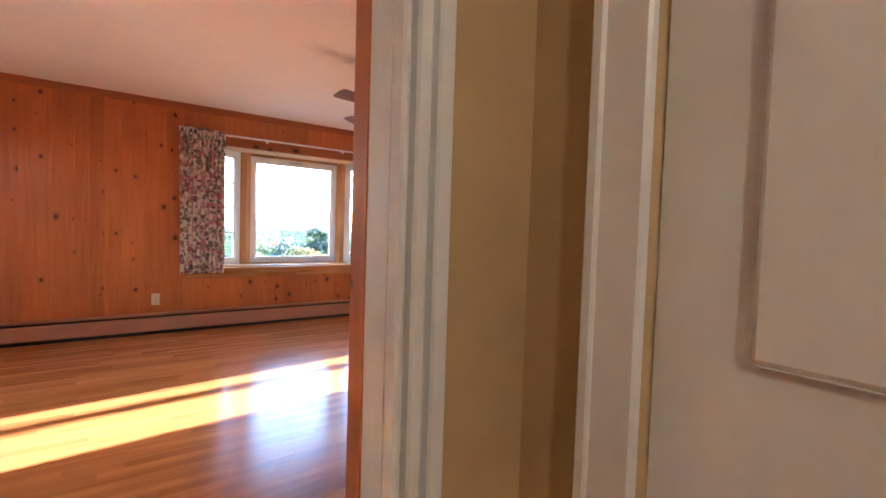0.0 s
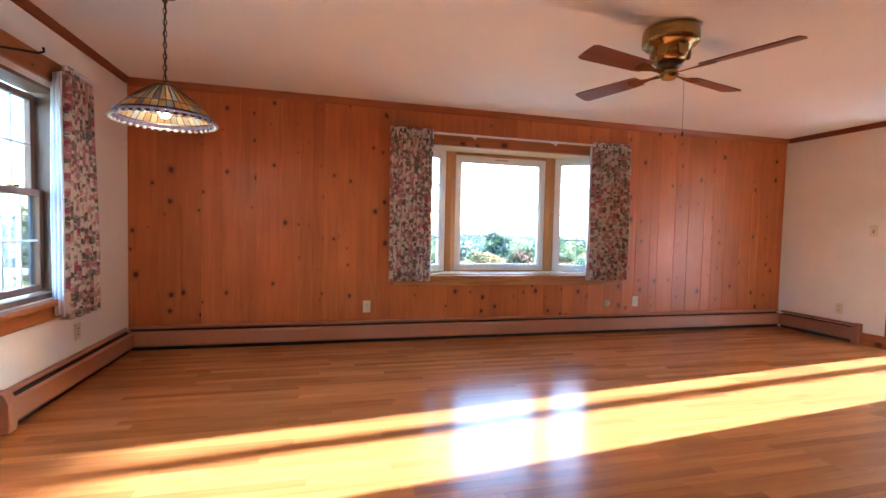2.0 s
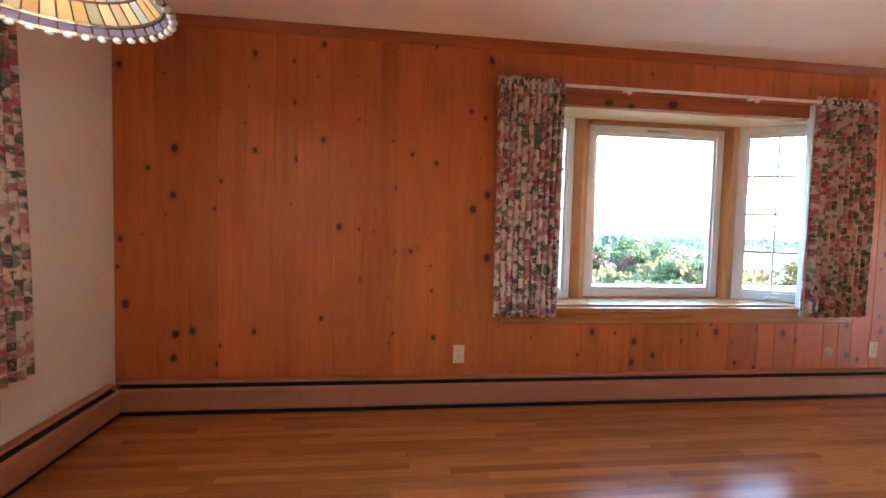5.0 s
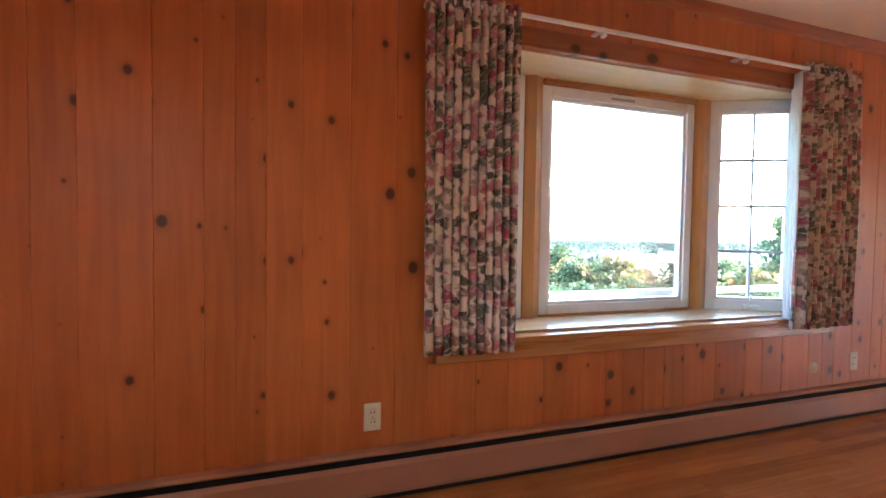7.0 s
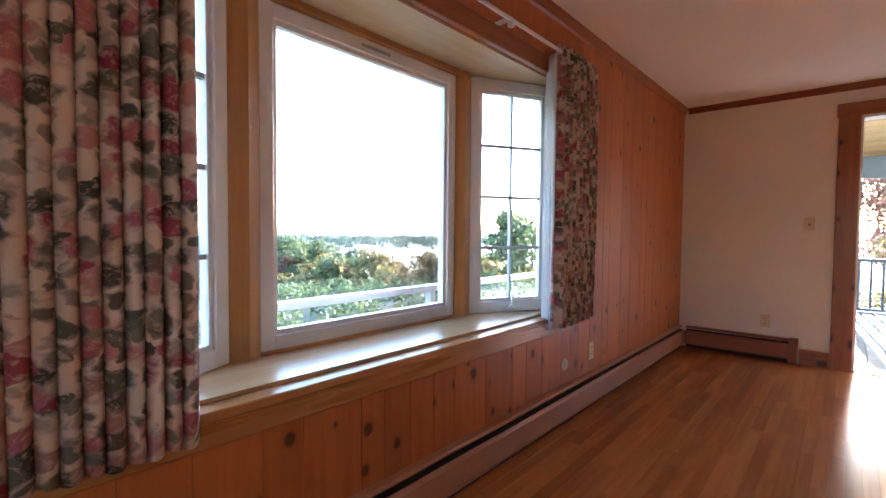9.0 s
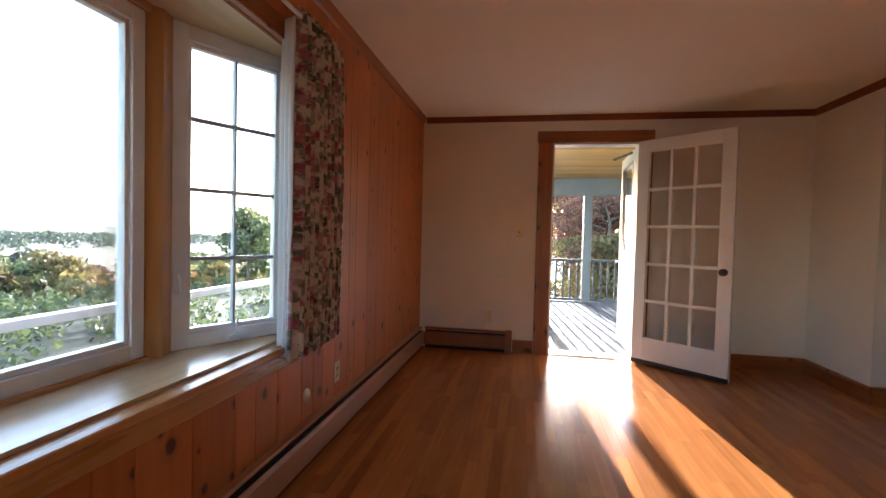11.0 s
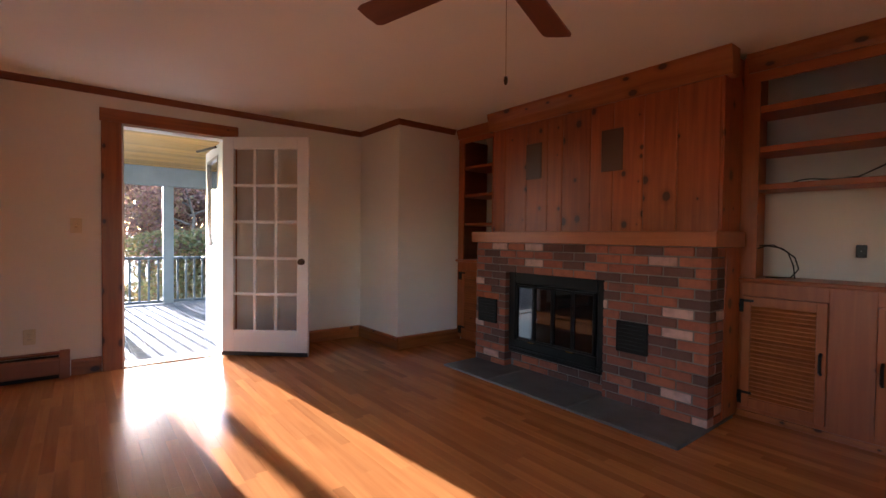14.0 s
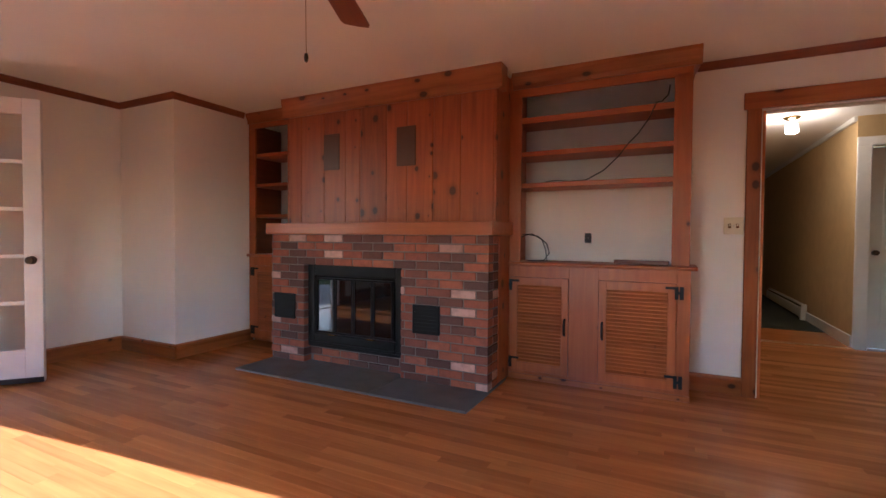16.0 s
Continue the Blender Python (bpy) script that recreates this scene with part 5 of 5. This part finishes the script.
prof = [(0.060, 0.0), (0.122, -0.046), (0.186, -0.106), (0.226, -0.150), (0.242, -0.174)]
def shade_pane(bm, top, low, a0, a1, g=0.0025):
    q = []
    for r, z, a in ((top[0] + g, top[1] - g, a0), (top[0] + g, top[1] - g, a1), (low[0] - g, low[1] + g, a1), (low[0] - g, low[1] + g, a0)):
        q.append(bm.verts.new((r * math.cos(a), r * math.sin(a), z + PZ - CE)))
    bm.faces.new(q)
    return bm


glass = bmesh.new()
for i in range(SEG):
    for top, low in ((prof[0], prof[2]), (prof[2], prof[3])):
        shade_pane(glass, top, low, 2 * math.pi * (i + 0.06) / SEG, 2 * math.pi * (i + 0.94) / SEG)
sh = part("shade", glass, M_SHADE, pend, "amber and violet leaded glass shade")
thicken(sh, 0.003)
pane_me = finish(shade_pane(bmesh.new(), prof[3], prof[4], 2 * math.pi * 0.06 / SEG, 2 * math.pi * 0.94 / SEG), "violet_pane", M_VIOLET)
for i in range(SEG):
    piece("violet_pane", pane_me, (0, 0, 0), sh).rotation_euler = (0, 0, 2 * math.pi * i / SEG)
came_me = finish(tube([(r, 0, z + PZ - CE) for r, z in prof], 0.0028, 4), "came", M_BRONZE)
for i in range(SEG):
    piece("came", came_me, (0, 0, 0), sh).rotation_euler = (0, 0, 2 * math.pi * i / SEG)
for r, z in (prof[0], prof[2], prof[3], prof[4]):
    part("came_ring", tube([(r * math.cos(2 * math.pi * i / SEG), r * math.sin(2 * math.pi * i / SEG), z + PZ - CE) for i in range(SEG + 1)], 0.006 if r > 0.22 else 0.003, 4), M_BRONZE, sh)
gem = bmesh.new()
bmesh.ops.create_icosphere(gem, subdivisions=2, radius=0.0115, matrix=Matrix.Diagonal((0.9, 1.0, 0.8, 1)))
gem_me = finish(gem, "glass_bead", M_GEM, smooth=True)
for i in range(SEG):
    a = 2 * math.pi * (i + 0.5) / SEG
    piece("glass_bead", gem_me, (0.243 * math.cos(a), 0.243 * math.sin(a), PZ - CE - 0.178), sh).rotation_euler = (0, 0, a)
part("bulb", lathe([(0, -0.16), (0.018, -0.155), (0.03, -0.135), (0.03, -0.115), (0.014, -0.08), (0.012, -0.04), (0, -0.04)], 16, at=(0, 0, PZ - CE)), M_BULB, pend, "glowing warm light bulb", smooth=True)
pl = new("pendant_light", bpy.data.lights.new("pendant_light", "POINT"))
pl.data.energy, pl.data.color, pl.data.shadow_soft_size = 0.15, (1.0, 0.8, 0.55), 0.03
pl.location = (PX, PY_, PZ - 0.20)

# ---------- ceiling fan ----------
fan = thing("ceiling_fan", (2.555, 3.655, CE), "antique brass ceiling fan with four walnut blades, at rest", "ceiling fan")
part("housing", lathe([(0, 0), (0.13, 0), (0.15, -0.008), (0.154, -0.032), (0.149, -0.04), (0.155, -0.048), (0.154, -0.088), (0.14, -0.102), (0.112, -0.11), (0.10, -0.15), (0.080, -0.19), (0.0, -0.19)], 40), M_BRASS, fan, smooth=True)
for kk in range(6):
    b = part("filigree_panel", prism([(-0.034, -0.114), (0.034, -0.114), (0.024, -0.178), (-0.024, -0.178)], "Y", 0.088, 0.108, bev=0.003), M_BRASS, fan)
    b.rotation_euler = (0, 0, radians(60 * kk))
part("flywheel", lathe([(0, -0.19), (0.07, -0.191), (0.072, -0.216), (0.04, -0.235), (0.0, -0.235)], 28), M_BRONZE, fan, smooth=True)
part("switch_cup", lathe([(0, -0.235), (0.044, -0.236), (0.05, -0.244), (0.049, -0.272), (0.036, -0.288), (0.012, -0.295), (0.0, -0.30)], 28), M_BRASS, fan, smooth=True)
part("pull_chain", tube([(0.03, -0.035, -0.262), (0.044, -0.07, -0.285), (0.045, -0.075, -0.60)], 0.0013, 5), M_BRASS, fan, "thin pull chain")
part("pull_knob", lathe([(0, 0.012), (0.006, 0.008), (0.008, -0.006), (0.005, -0.018), (0, -0.022)], 12, at=(0.045, -0.075, -0.612)), M_BRONZE, fan, smooth=True)


def fan_blade():
    bm = bmesh.new()
    outline = [(0.19, -0.052), (0.25, -0.058), (0.62, -0.068), (0.645, -0.058), (0.65, 0.0), (0.645, 0.058), (0.62, 0.068), (0.25, 0.058), (0.19, 0.052), (0.175, 0.0)]
    prism(outline, "Z", -0.003, 0.003, bm)
    bmesh.ops.rotate(bm, verts=bm.verts, cent=(0, 0, 0), matrix=Matrix.Rotation(radians(11), 3, "X"))
    return bm


def blade_iron():
    bm = bmesh.new()
    prism([(0.06, -0.016), (0.13, -0.012), (0.19, -0.03), (0.25, -0.034), (0.262, 0.0), (0.25, 0.034), (0.19, 0.03), (0.13, 0.012), (0.06, 0.016)], "Z", -0.009, -0.0045, bm)
    bmesh.ops.rotate(bm, verts=bm.verts, cent=(0, 0, 0), matrix=Matrix.Rotation(radians(11), 3, "X"))
    return bm


bl_me, bi_me = finish(fan_blade(), "blade", M_BLADE), finish(blade_iron(), "blade_iron", M_BRASS)
for kk in range(4):
    b = piece("blade", bl_me, (0, 0, -0.252), fan)
    b.rotation_euler = (0, 0, radians((14, 109, 192, 291)[kk]))
    piece("blade_iron", bi_me, (0, 0, 0), b)

# ---------- porch ----------
PXO, PZF = 10.6, -0.06
PY0, PY1 = 0.6, 7.05
porch = thing("porch_deck", (0, 0, 0), "grey painted porch deck of narrow boards", "deck", kind="structure")
yy = PY0
while yy < PY1:
    piece("plank", plank_mesh("deck", 0.136, PXO + 0.15 - XE - T, 0.03, 0.004, "X", M_DECK), (XE + T, yy, PZF), porch)
    yy += 0.14
part("joist_bed", boxes((XE + T, PXO + 0.14, PY0, PY1, PZF - 0.2, PZF - 0.034)), M_DARK, porch)
pc = bmesh.new()
xx = XE + T
while xx < PXO + 0.4:
    s = (xx - XE) * 0.02
    prism([(xx + 0.003, 2.36 - s), (xx + 0.093, 2.36 - s), (xx + 0.093, 2.42 - s), (xx + 0.003, 2.42 - s)], "Y", PY0 - 0.2, PY1 + 0.2, pc)
    xx += 0.096
solid("porch_ceiling", pc, M_PCEIL, "yellow varnished pine board ceiling of the porch", "ceiling")
solid("porch_roof", boxes((XE + T, PXO + 0.45, PY0 - 0.3, PY1 + 0.3, 2.44, 2.6)), M_ROOF, "flat outer roof of the porch", "roof")
solid("porch_wall", boxes((XE + T, XE + T + 0.02, PY0, DY0 - 0.06, PZF, 2.4), (XE + T, XE + T + 0.02, DY1 + 0.06, PY1, PZF, 2.4), (XE + T, XE + T + 0.02, DY0 - 0.06, DY1 + 0.06, DZ + 0.05, 2.4)), M_SIDING, "white clapboard house wall on the porch", "wall")
frame_ = thing("porch_screen_frame", (0, 0, 0), "grey painted porch posts and beam with a baluster railing", "railing", kind="structure")
part("beam", boxes((PXO - 0.05, PXO + 0.09, PY0, PY1, 1.955, 2.36), bev=0.006), M_PORCH, frame_)
for py in (1.455, 2.52, 3.585, 4.69, 5.70, 6.75):
    hw = 0.055 if py == 4.69 else 0.078
    part("post", boxes((PXO - 0.045, PXO + 0.085, py - hw, py + hw, PZF, 1.955), bev=0.006), M_PORCH, frame_)
posts = (0.6, 1.455, 2.52, 3.585, 4.69, 5.70, 6.75)
for a, b in zip(posts, posts[1:]):
    a, b = a + 0.079, b - 0.079
    part("top_rail", boxes((PXO - 0.03, PXO + 0.06, a, b, 0.70, 0.745), bev=0.004), M_RAIL, frame_)
    part("bottom_rail", boxes((PXO - 0.01, PXO + 0.04, a, b, PZF + 0.01, PZF + 0.055), bev=0.004), M_RAIL, frame_)
    n = 7
    for i in range(n):
        p = a + (b - a) * (i + 0.5) / n
        part("baluster", boxes((PXO, PXO + 0.03, p - 0.016, p + 0.016, PZF + 0.055, 0.70)), M_RAIL, frame_)

# white rail outside the bay
dr = thing("deck_rail", (0, 0, 0), "white painted outdoor rail beyond the bay window", "railing", kind="structure")
part("top_rail", boxes((-9.0, 9.0, 8.15, 8.25, 0.40, 0.475), bev=0.006), M_SIDING, dr)
for x in (-8.9, -6.5, -4.1, -1.7, 0.7, 5.1, 8.9):
    part("post", boxes((x - 0.045, x + 0.045, 8.155, 8.245, -1.35, 0.40), bev=0.005), M_SIDING, dr)


# ---------- land ----------
def smooth(t):
    t = max(0.0, min(1.0, t))
    return t * t * (3 - 2 * t)


def land(x, y):
    """Height of the land: level round the house, falling away north and east to flat meadows, low hills far off."""
    r = math.hypot(x, y - 6)
    z = -1.3 - 15.0 * smooth((y - 9) / 110) - 3.0 * smooth((x - 12) / 60) * (1 - smooth((y - 9) / 110))
    z += 0.5 * noise.noise((x * 0.03, y * 0.03, 0)) * smooth(r / 40)
    far = smooth((r - 800) / 1400)
    z += far * (24 + 26 * noise.noise((x * 0.0011, y * 0.0011, 3.1)) + 8 * noise.noise((x * 0.004, y * 0.004, 7.7)))
    return z


gb = bmesh.new()
radii = [0.0, 4, 8, 11, 14, 18, 23, 30, 40, 52, 68, 90, 120, 160, 220, 300, 420, 600, 850, 1150, 1500, 1900, 2300, 2800, 3400]
NA = 96
rings = []
for r in radii:
    if r == 0:
        rings.append([gb.verts.new((2, 6, land(2, 6)))])
    else:
        rings.append([gb.verts.new((2 + r * math.cos(2 * math.pi * i / NA), 6 + r * math.sin(2 * math.pi * i / NA), land(2 + r * math.cos(2 * math.pi * i / NA), 6 + r * math.sin(2 * math.pi * i / NA)))) for i in range(NA)])
for a, b in zip(rings, rings[1:]):
    for i in range(NA):
        q = list(dict.fromkeys([a[i % len(a)], b[i % NA], b[(i + 1) % NA], a[(i + 1) % len(a)]]))
        gb.faces.new(q)
solid("ground", gb, M_GROUND, "autumn grass and marsh meadow falling away to low hills", "ground", smooth=True)


# ---------- trees ----------
def leaf_cloud(blobs, count, size, seed, flat=0.6):
    """Many small leaf faces scattered through a set of blobs (x, y, z, radius)."""
    rg = np.random.default_rng(seed)
    b = np.array(blobs)
    pick = rg.choice(len(b), count, p=b[:, 3] ** 2 / (b[:, 3] ** 2).sum())
    d = rg.normal(size=(count, 3))
    d /= np.linalg.norm(d, axis=1)[:, None]
    rad = b[pick, 3] * rg.uniform(0.45, 1.05, count) ** 0.6
    c = b[pick, :3] + d * rad[:, None] * np.array((1, 1, flat))
    u = rg.normal(size=(count, 3))
    u /= np.linalg.norm(u, axis=1)[:, None]
    w = np.cross(u, rg.normal(size=(count, 3)))
    w /= np.linalg.norm(w, axis=1)[:, None]
    s = (size * rg.uniform(0.6, 1.4, count))[:, None]
    v = np.stack((c - u * s, c + w * s * 0.6, c + u * s, c - w * s * 0.6), 1).reshape(-1, 3)
    f = np.arange(count * 4).reshape(-1, 4)
    me = bpy.data.meshes.new("crown")
    me.from_pydata(v.tolist(), [], f.tolist())
    return me


def make_tree(name, label, height, spread, seed, leaves, count, leaf, group, trunk_part=0.35):
    rg = random.Random(seed)
    t = thing(name, (0, 0, 0), label, "tree" if name != "bush" else "bush", group)
    bm = bmesh.new()
    top = height * 0.8
    wob = [(rg.uniform(-1, 1) * 0.04 * height * s, rg.uniform(-1, 1) * 0.04 * height * s, top * s) for s in (0, 0.25, 0.5, 0.75, 1.0)]
    wob[0] = (0, 0, -0.3)
    tube(wob, height * 0.022, 7, bm, height * 0.005)
    blobs = [(wob[-1][0], wob[-1][1], top, spread * 0.45)]
    for k in range(9):
        s = trunk_part + (1 - trunk_part) * (k + 0.5) / 9 * 0.9
        a = rg.uniform(0, 6.28) + k * 2.4
        l = spread * rg.uniform(0.6, 1.0) * (1.05 - 0.5 * s)
        z0 = top * s
        e = (l * math.cos(a), l * math.sin(a), z0 + l * rg.uniform(0.15, 0.5))
        tube([(0, 0, z0), (e[0] * 0.5, e[1] * 0.5, z0 + 0.2 * l), e], height * 0.008, 5, bm, height * 0.002)
        blobs.append((*e, spread * rg.uniform(0.28, 0.45)))
        blobs.append((e[0] * 0.55, e[1] * 0.55, e[2] + 0.1 * spread, spread * rg.uniform(0.25, 0.4)))
    part("trunk", bm, M_BARK, t)
    me = leaf_cloud(blobs, count, leaf, seed)
    me.materials.append(leaves)
    c = new("crown", me)
    c.parent = t
    return t


def plant(proto, x, y, s, turn):
    m = pose(x, y, land(x, y) - 0.05, 0, 0, turn)
    o = copy_thing(proto, m)
    o.scale = (s, s, s)
    return o


GREEN = make_tree("tree", "leafy green tree with an uneven crown", 9, 3.4, 31, M_LEAFG, 2600, 0.22, "trees on the slope")
YELLOW = make_tree("tree", "yellowing autumn tree with an uneven crown", 7, 3.0, 47, M_LEAFY, 2400, 0.2, "trees on the slope")
RUSSET = make_tree("tree", "russet autumn tree with a loose crown", 8, 3.2, 59, M_LEAFR, 2200, 0.2, "trees on the slope")
PINET = make_tree("tree", "dark evergreen tree on the slope", 11, 2.4, 71, M_LEAFD, 2600, 0.2, "trees on the slope", 0.15)
BUSHG = make_tree("bush", "rounded leafy green bush on the slope", 2.4, 1.5, 83, M_LEAFG, 1300, 0.11, "bushes below the house", 0.05)
BUSHY = make_tree("bush", "yellow-brown autumn bush on the slope", 2.2, 1.5, 97, M_LEAFY, 1300, 0.11, "bushes below the house", 0.05)
NEAR = make_tree("tree", "purple-brown autumn tree beyond the porch, sky showing through", 7.2, 3.2, 103, M_LEAFR, 5200, 0.085, "trees beyond the porch", 0.3)
NEARY = make_tree("bush", "yellow-green shrub beyond the porch railing", 2.8, 1.7, 109, M_LEAFY, 4200, 0.06, "shrubs beyond the porch", 0.05)
rt = random.Random(8)
# proto trees stand in the scene themselves
for o, (x, y) in zip((GREEN, YELLOW, RUSSET, PINET, BUSHG, BUSHY, NEAR, NEARY), ((14, 66), (22, 60), (-14, 52), (8, 84), (6.5, 27), (3.0, 31), (18.5, 0.9), (16.0, 1.4))):
    o.location = (x, y, land(x, y) - 0.05)
NEAR.scale = (0.74, 0.74, 0.74)
plant(NEAR, 22.5, 1.6, 0.78, 130)
plant(NEAR, 20.5, -2.6, 0.9, 250)
plant(NEAR, 27.5, -1.0, 1.0, 20)
plant(NEAR, 29.5, 0.6, 1.1, 200)
for x, y, k in ((17.6, 2.1, 0.70), (23.6, 2.8, 0.85), (26.5, 2.2, 0.95)):
    plant(NEAR, x, y, k, 61 * x)
for x, y, s in ((15.2, -0.9, 1.0), (17.5, 2.6, 0.95), (18.4, 0.2, 1.2), (16.6, -3.2, 1.1), (19.5, 2.2, 1.0)):
    plant(NEARY, x, y, s, rt.uniform(0, 360))
for k in range(150):
    r, a = rt.uniform(24, 85), radians(rt.uniform(28, 128))
    plant(rt.choice((BUSHG, BUSHY, BUSHY)), 2 + r * math.cos(a), 6 + r * math.sin(a), rt.uniform(0.55, 1.1), rt.uniform(0, 360))
for k in range(110):
    r, a = rt.uniform(62, 200), radians(rt.uniform(52, 150))
    plant(rt.choice((GREEN, GREEN, YELLOW, RUSSET, PINET)), 2 + r * math.cos(a), 6 + r * math.sin(a), rt.uniform(0.7, 1.1), rt.uniform(0, 360))
for k in range(14):
    r, a = rt.uniform(60, 120), radians(rt.uniform(20, 64))
    plant(rt.choice((YELLOW, BUSHY, BUSHG, RUSSET)), 2 + r * math.cos(a), 6 + r * math.sin(a), rt.uniform(0.4, 0.8), rt.uniform(0, 360))
for k in range(38):
    r, a = rt.uniform(68, 125), radians(rt.uniform(56, 98))
    x, y = 2 + r * math.cos(a), 6 + r * math.sin(a)
    plant(rt.choice((GREEN, GREEN, GREEN, PINET, RUSSET)), x, y, (0.9 - land(x, y)) / 9.0 * rt.uniform(0.72, 1.04), rt.uniform(0, 360))
for k in range(16):
    r, a = rt.uniform(42, 90), radians(rt.uniform(112, 146))
    x, y = 2 + r * math.cos(a), 6 + r * math.sin(a)
    plant(rt.choice((GREEN, YELLOW, RUSSET, PINET)), x, y, (1.1 + 0.03 * r - land(x, y)) / 9.0 * rt.uniform(0.7, 1.05), rt.uniform(0, 360))
plant(GREEN, 22.5, 18.5, 0.5, 40)
plant(GREEN, 26.5, 19.5, 0.5, 140)

# thicket covering the slope below the house
th = np.random.default_rng(9)
thicket = []
for k in range(1500):
    a, r = radians(th.uniform(25, 140)), 20 + 110 * th.uniform(0, 1) ** 0.8
    x, y = 2 + r * math.cos(a), 6 + r * math.sin(a)
    s = th.uniform(0.7, 1.3) * (1 + r / 70)
    thicket.append((x, y, land(x, y) + 0.3 * s, s))
tm = leaf_cloud(thicket, 110000, 0.24, 12)
tm.materials.append(M_LEAFY)
tagged(new("thicket", tm), "yellow and olive autumn scrub on the slope", "scrub", kind="stuff")

# distant woods: a dark belt before the hills, denser towards the north-west
woods = []
for k in range(700):
    a, r = radians(th.uniform(52, 205)), 190 + 620 * th.uniform(0, 1)
    x, y = 2 + r * math.cos(a), 6 + r * math.sin(a)
    woods.append((x, y, land(x, y) + 3.0, th.uniform(4.0, 7.5)))
for k in range(420):
    a, r = radians(th.uniform(5, 205)), th.uniform(700, 950)
    x, y = 2 + r * math.cos(a), 6 + r * math.sin(a)
    woods.append((x, y, land(x, y) + 4.0, th.uniform(7.0, 11.0)))
wm = leaf_cloud(woods, 90000, 1.3, 21)
wm.materials.append(M_LEAFD)
tagged(new("far_woods", wm), "dark green woods far off along the low hills", "woods", kind="stuff")

near = []
for k in range(330):
    a, r = radians(th.uniform(20, 150)), th.uniform(9, 27)
    x, y = 2 + r * math.cos(a), 6 + r * math.sin(a)
    if y > 10.5:
        s = th.uniform(0.4, 0.85)
        near.append((x, y, land(x, y) + 0.35 * s, s))
nm = leaf_cloud(near, 42000, 0.075, 15)
nm.materials.append(M_LEAFG)
tagged(new("shrub_border", nm), "low green shrubs just beyond the outdoor rail", "scrub", kind="stuff")

# distant woods: one uncountable mass
wb = np.random.default_rng(5)
woods = []
for k in range(420):
    a, r = radians(wb.uniform(15, 165)), wb.uniform(430, 900)
    x, y = 2 + r * math.cos(a), 6 + r * math.sin(a)
    woods.append((x, y, land(x, y) + 4, wb.uniform(5, 11)))
wm = leaf_cloud(woods, 26000, 1.5, 6)
wm.materials.append(M_LEAFD)
tagged(new("distant_woods", wm), "dark belt of distant woods across the meadow", "woods", kind="stuff")


# ---------- houses on the slope ----------
def house(at, turn, w, d, h, material, label):
    o = thing("house", (at[0], at[1], land(*at) - 0.3), label, "house", "houses on the slope")
    o.rotation_euler = (0, 0, radians(turn))
    part("wall", prism([(-d / 2, 0), (d / 2, 0), (d / 2, h), (0, h + d * 0.38), (-d / 2, h)], "X", -w / 2, w / 2), material, o)
    part("roof", prism([(-d / 2 - 0.4, h - 0.2), (0, h + d * 0.42), (d / 2 + 0.4, h - 0.2), (d / 2 + 0.4, h), (0, h + d * 0.47), (-d / 2 - 0.4, h)], "X", -w / 2 - 0.4, w / 2 + 0.4), M_ROOF, o)
    for i in range(4):
        x = -w / 2 + w * (i + 0.5) / 4
        for z in ((1.0, 3.6) if h > 4.5 else (1.0,)):
            wd = part("window", boxes((x - 0.5, x + 0.5, -d / 2 - 0.05, -d / 2 + 0.01, z, z + 1.3)), M_DARK, o)
            part("window_frame", boxes((x - 0.6, x - 0.5, -d / 2 - 0.08, -d / 2, z - 0.1, z + 1.4), (x + 0.5, x + 0.6, -d / 2 - 0.08, -d / 2, z - 0.1, z + 1.4), (x - 0.5, x + 0.5, -d / 2 - 0.08, -d / 2, z + 1.3, z + 1.4), (x - 0.5, x + 0.5, -d / 2 - 0.08, -d / 2, z - 0.1, z)), M_WHITE, wd)
    return o


house((44, 150), 20, 14, 9, 5.4, M_SIDINGG, "blue-grey two-storey house among the trees")
house((62, 118), -12, 9, 6, 2.8, M_SIDING, "low white house among the trees")

# ---------- pine boards of the north wall ----------
rw = random.Random(17)
x = XW
while x < XE - 0.02:
    w = rw.choice((0.105, 0.13, 0.16, 0.185, 0.22))
    for edge in (1.25, 3.73):
        if x < edge < x + w + 0.03:
            w = edge - x
    w = min(w, XE - x)
    if 1.249 < x < 3.72:
        piece("plank", plank_mesh("wall_plank", w, 0.245, 0.012, 0.0025, "Z", M_PINE), (x, YN, 2.02), wall_n)
        piece("plank", plank_mesh("wall_plank", w, 0.355, 0.012, 0.0025, "Z", M_PINE), (x, YN, 0.18), wall_n)
    else:
        piece("plank", plank_mesh("wall_plank", w, 2.085, 0.012, 0.0025, "Z", M_PINE), (x, YN, 0.18), wall_n)
    x += w

# ---------- oak strip floor ----------
rf = random.Random(2)
rest = bmesh.new()
SW = 0.0572
y, made = YS, 0
while y < YN - 0.001:
    w = min(SW, YN - y)
    x = XW - rf.uniform(0, 0.9)
    while x < XE:
        l = rf.choice((0.45, 0.65, 0.85, 1.05, 1.3))
        a, b = max(x, XW), min(x + l, XE)
        if b - a > 0.01:
            if 3.05 < y < 5.1 and made < 300:
                key = ("oak", round(w, 4), round(b - a, 3))
                if key not in MESHES:
                    MESHES[key] = finish(boxes((0, b - a - 0.0006, 0, w - 0.0005, -0.012, 0)), "floor_board", M_OAK)
                piece("floor_board", MESHES[key], (a, y, 0.0), floor)
                made += 1
            else:
                add_box(rest, a, b - 0.0008, y, y + w - 0.0006, -0.012, 0.0)
        x += l
    y += SW
rest_ob = new("floor_boards_rest", finish(rest, "floor_boards_rest", M_OAKI))
rest_ob.parent = floor
tagged(rest_ob, "narrow varnished oak strip boards", kind="stuff")
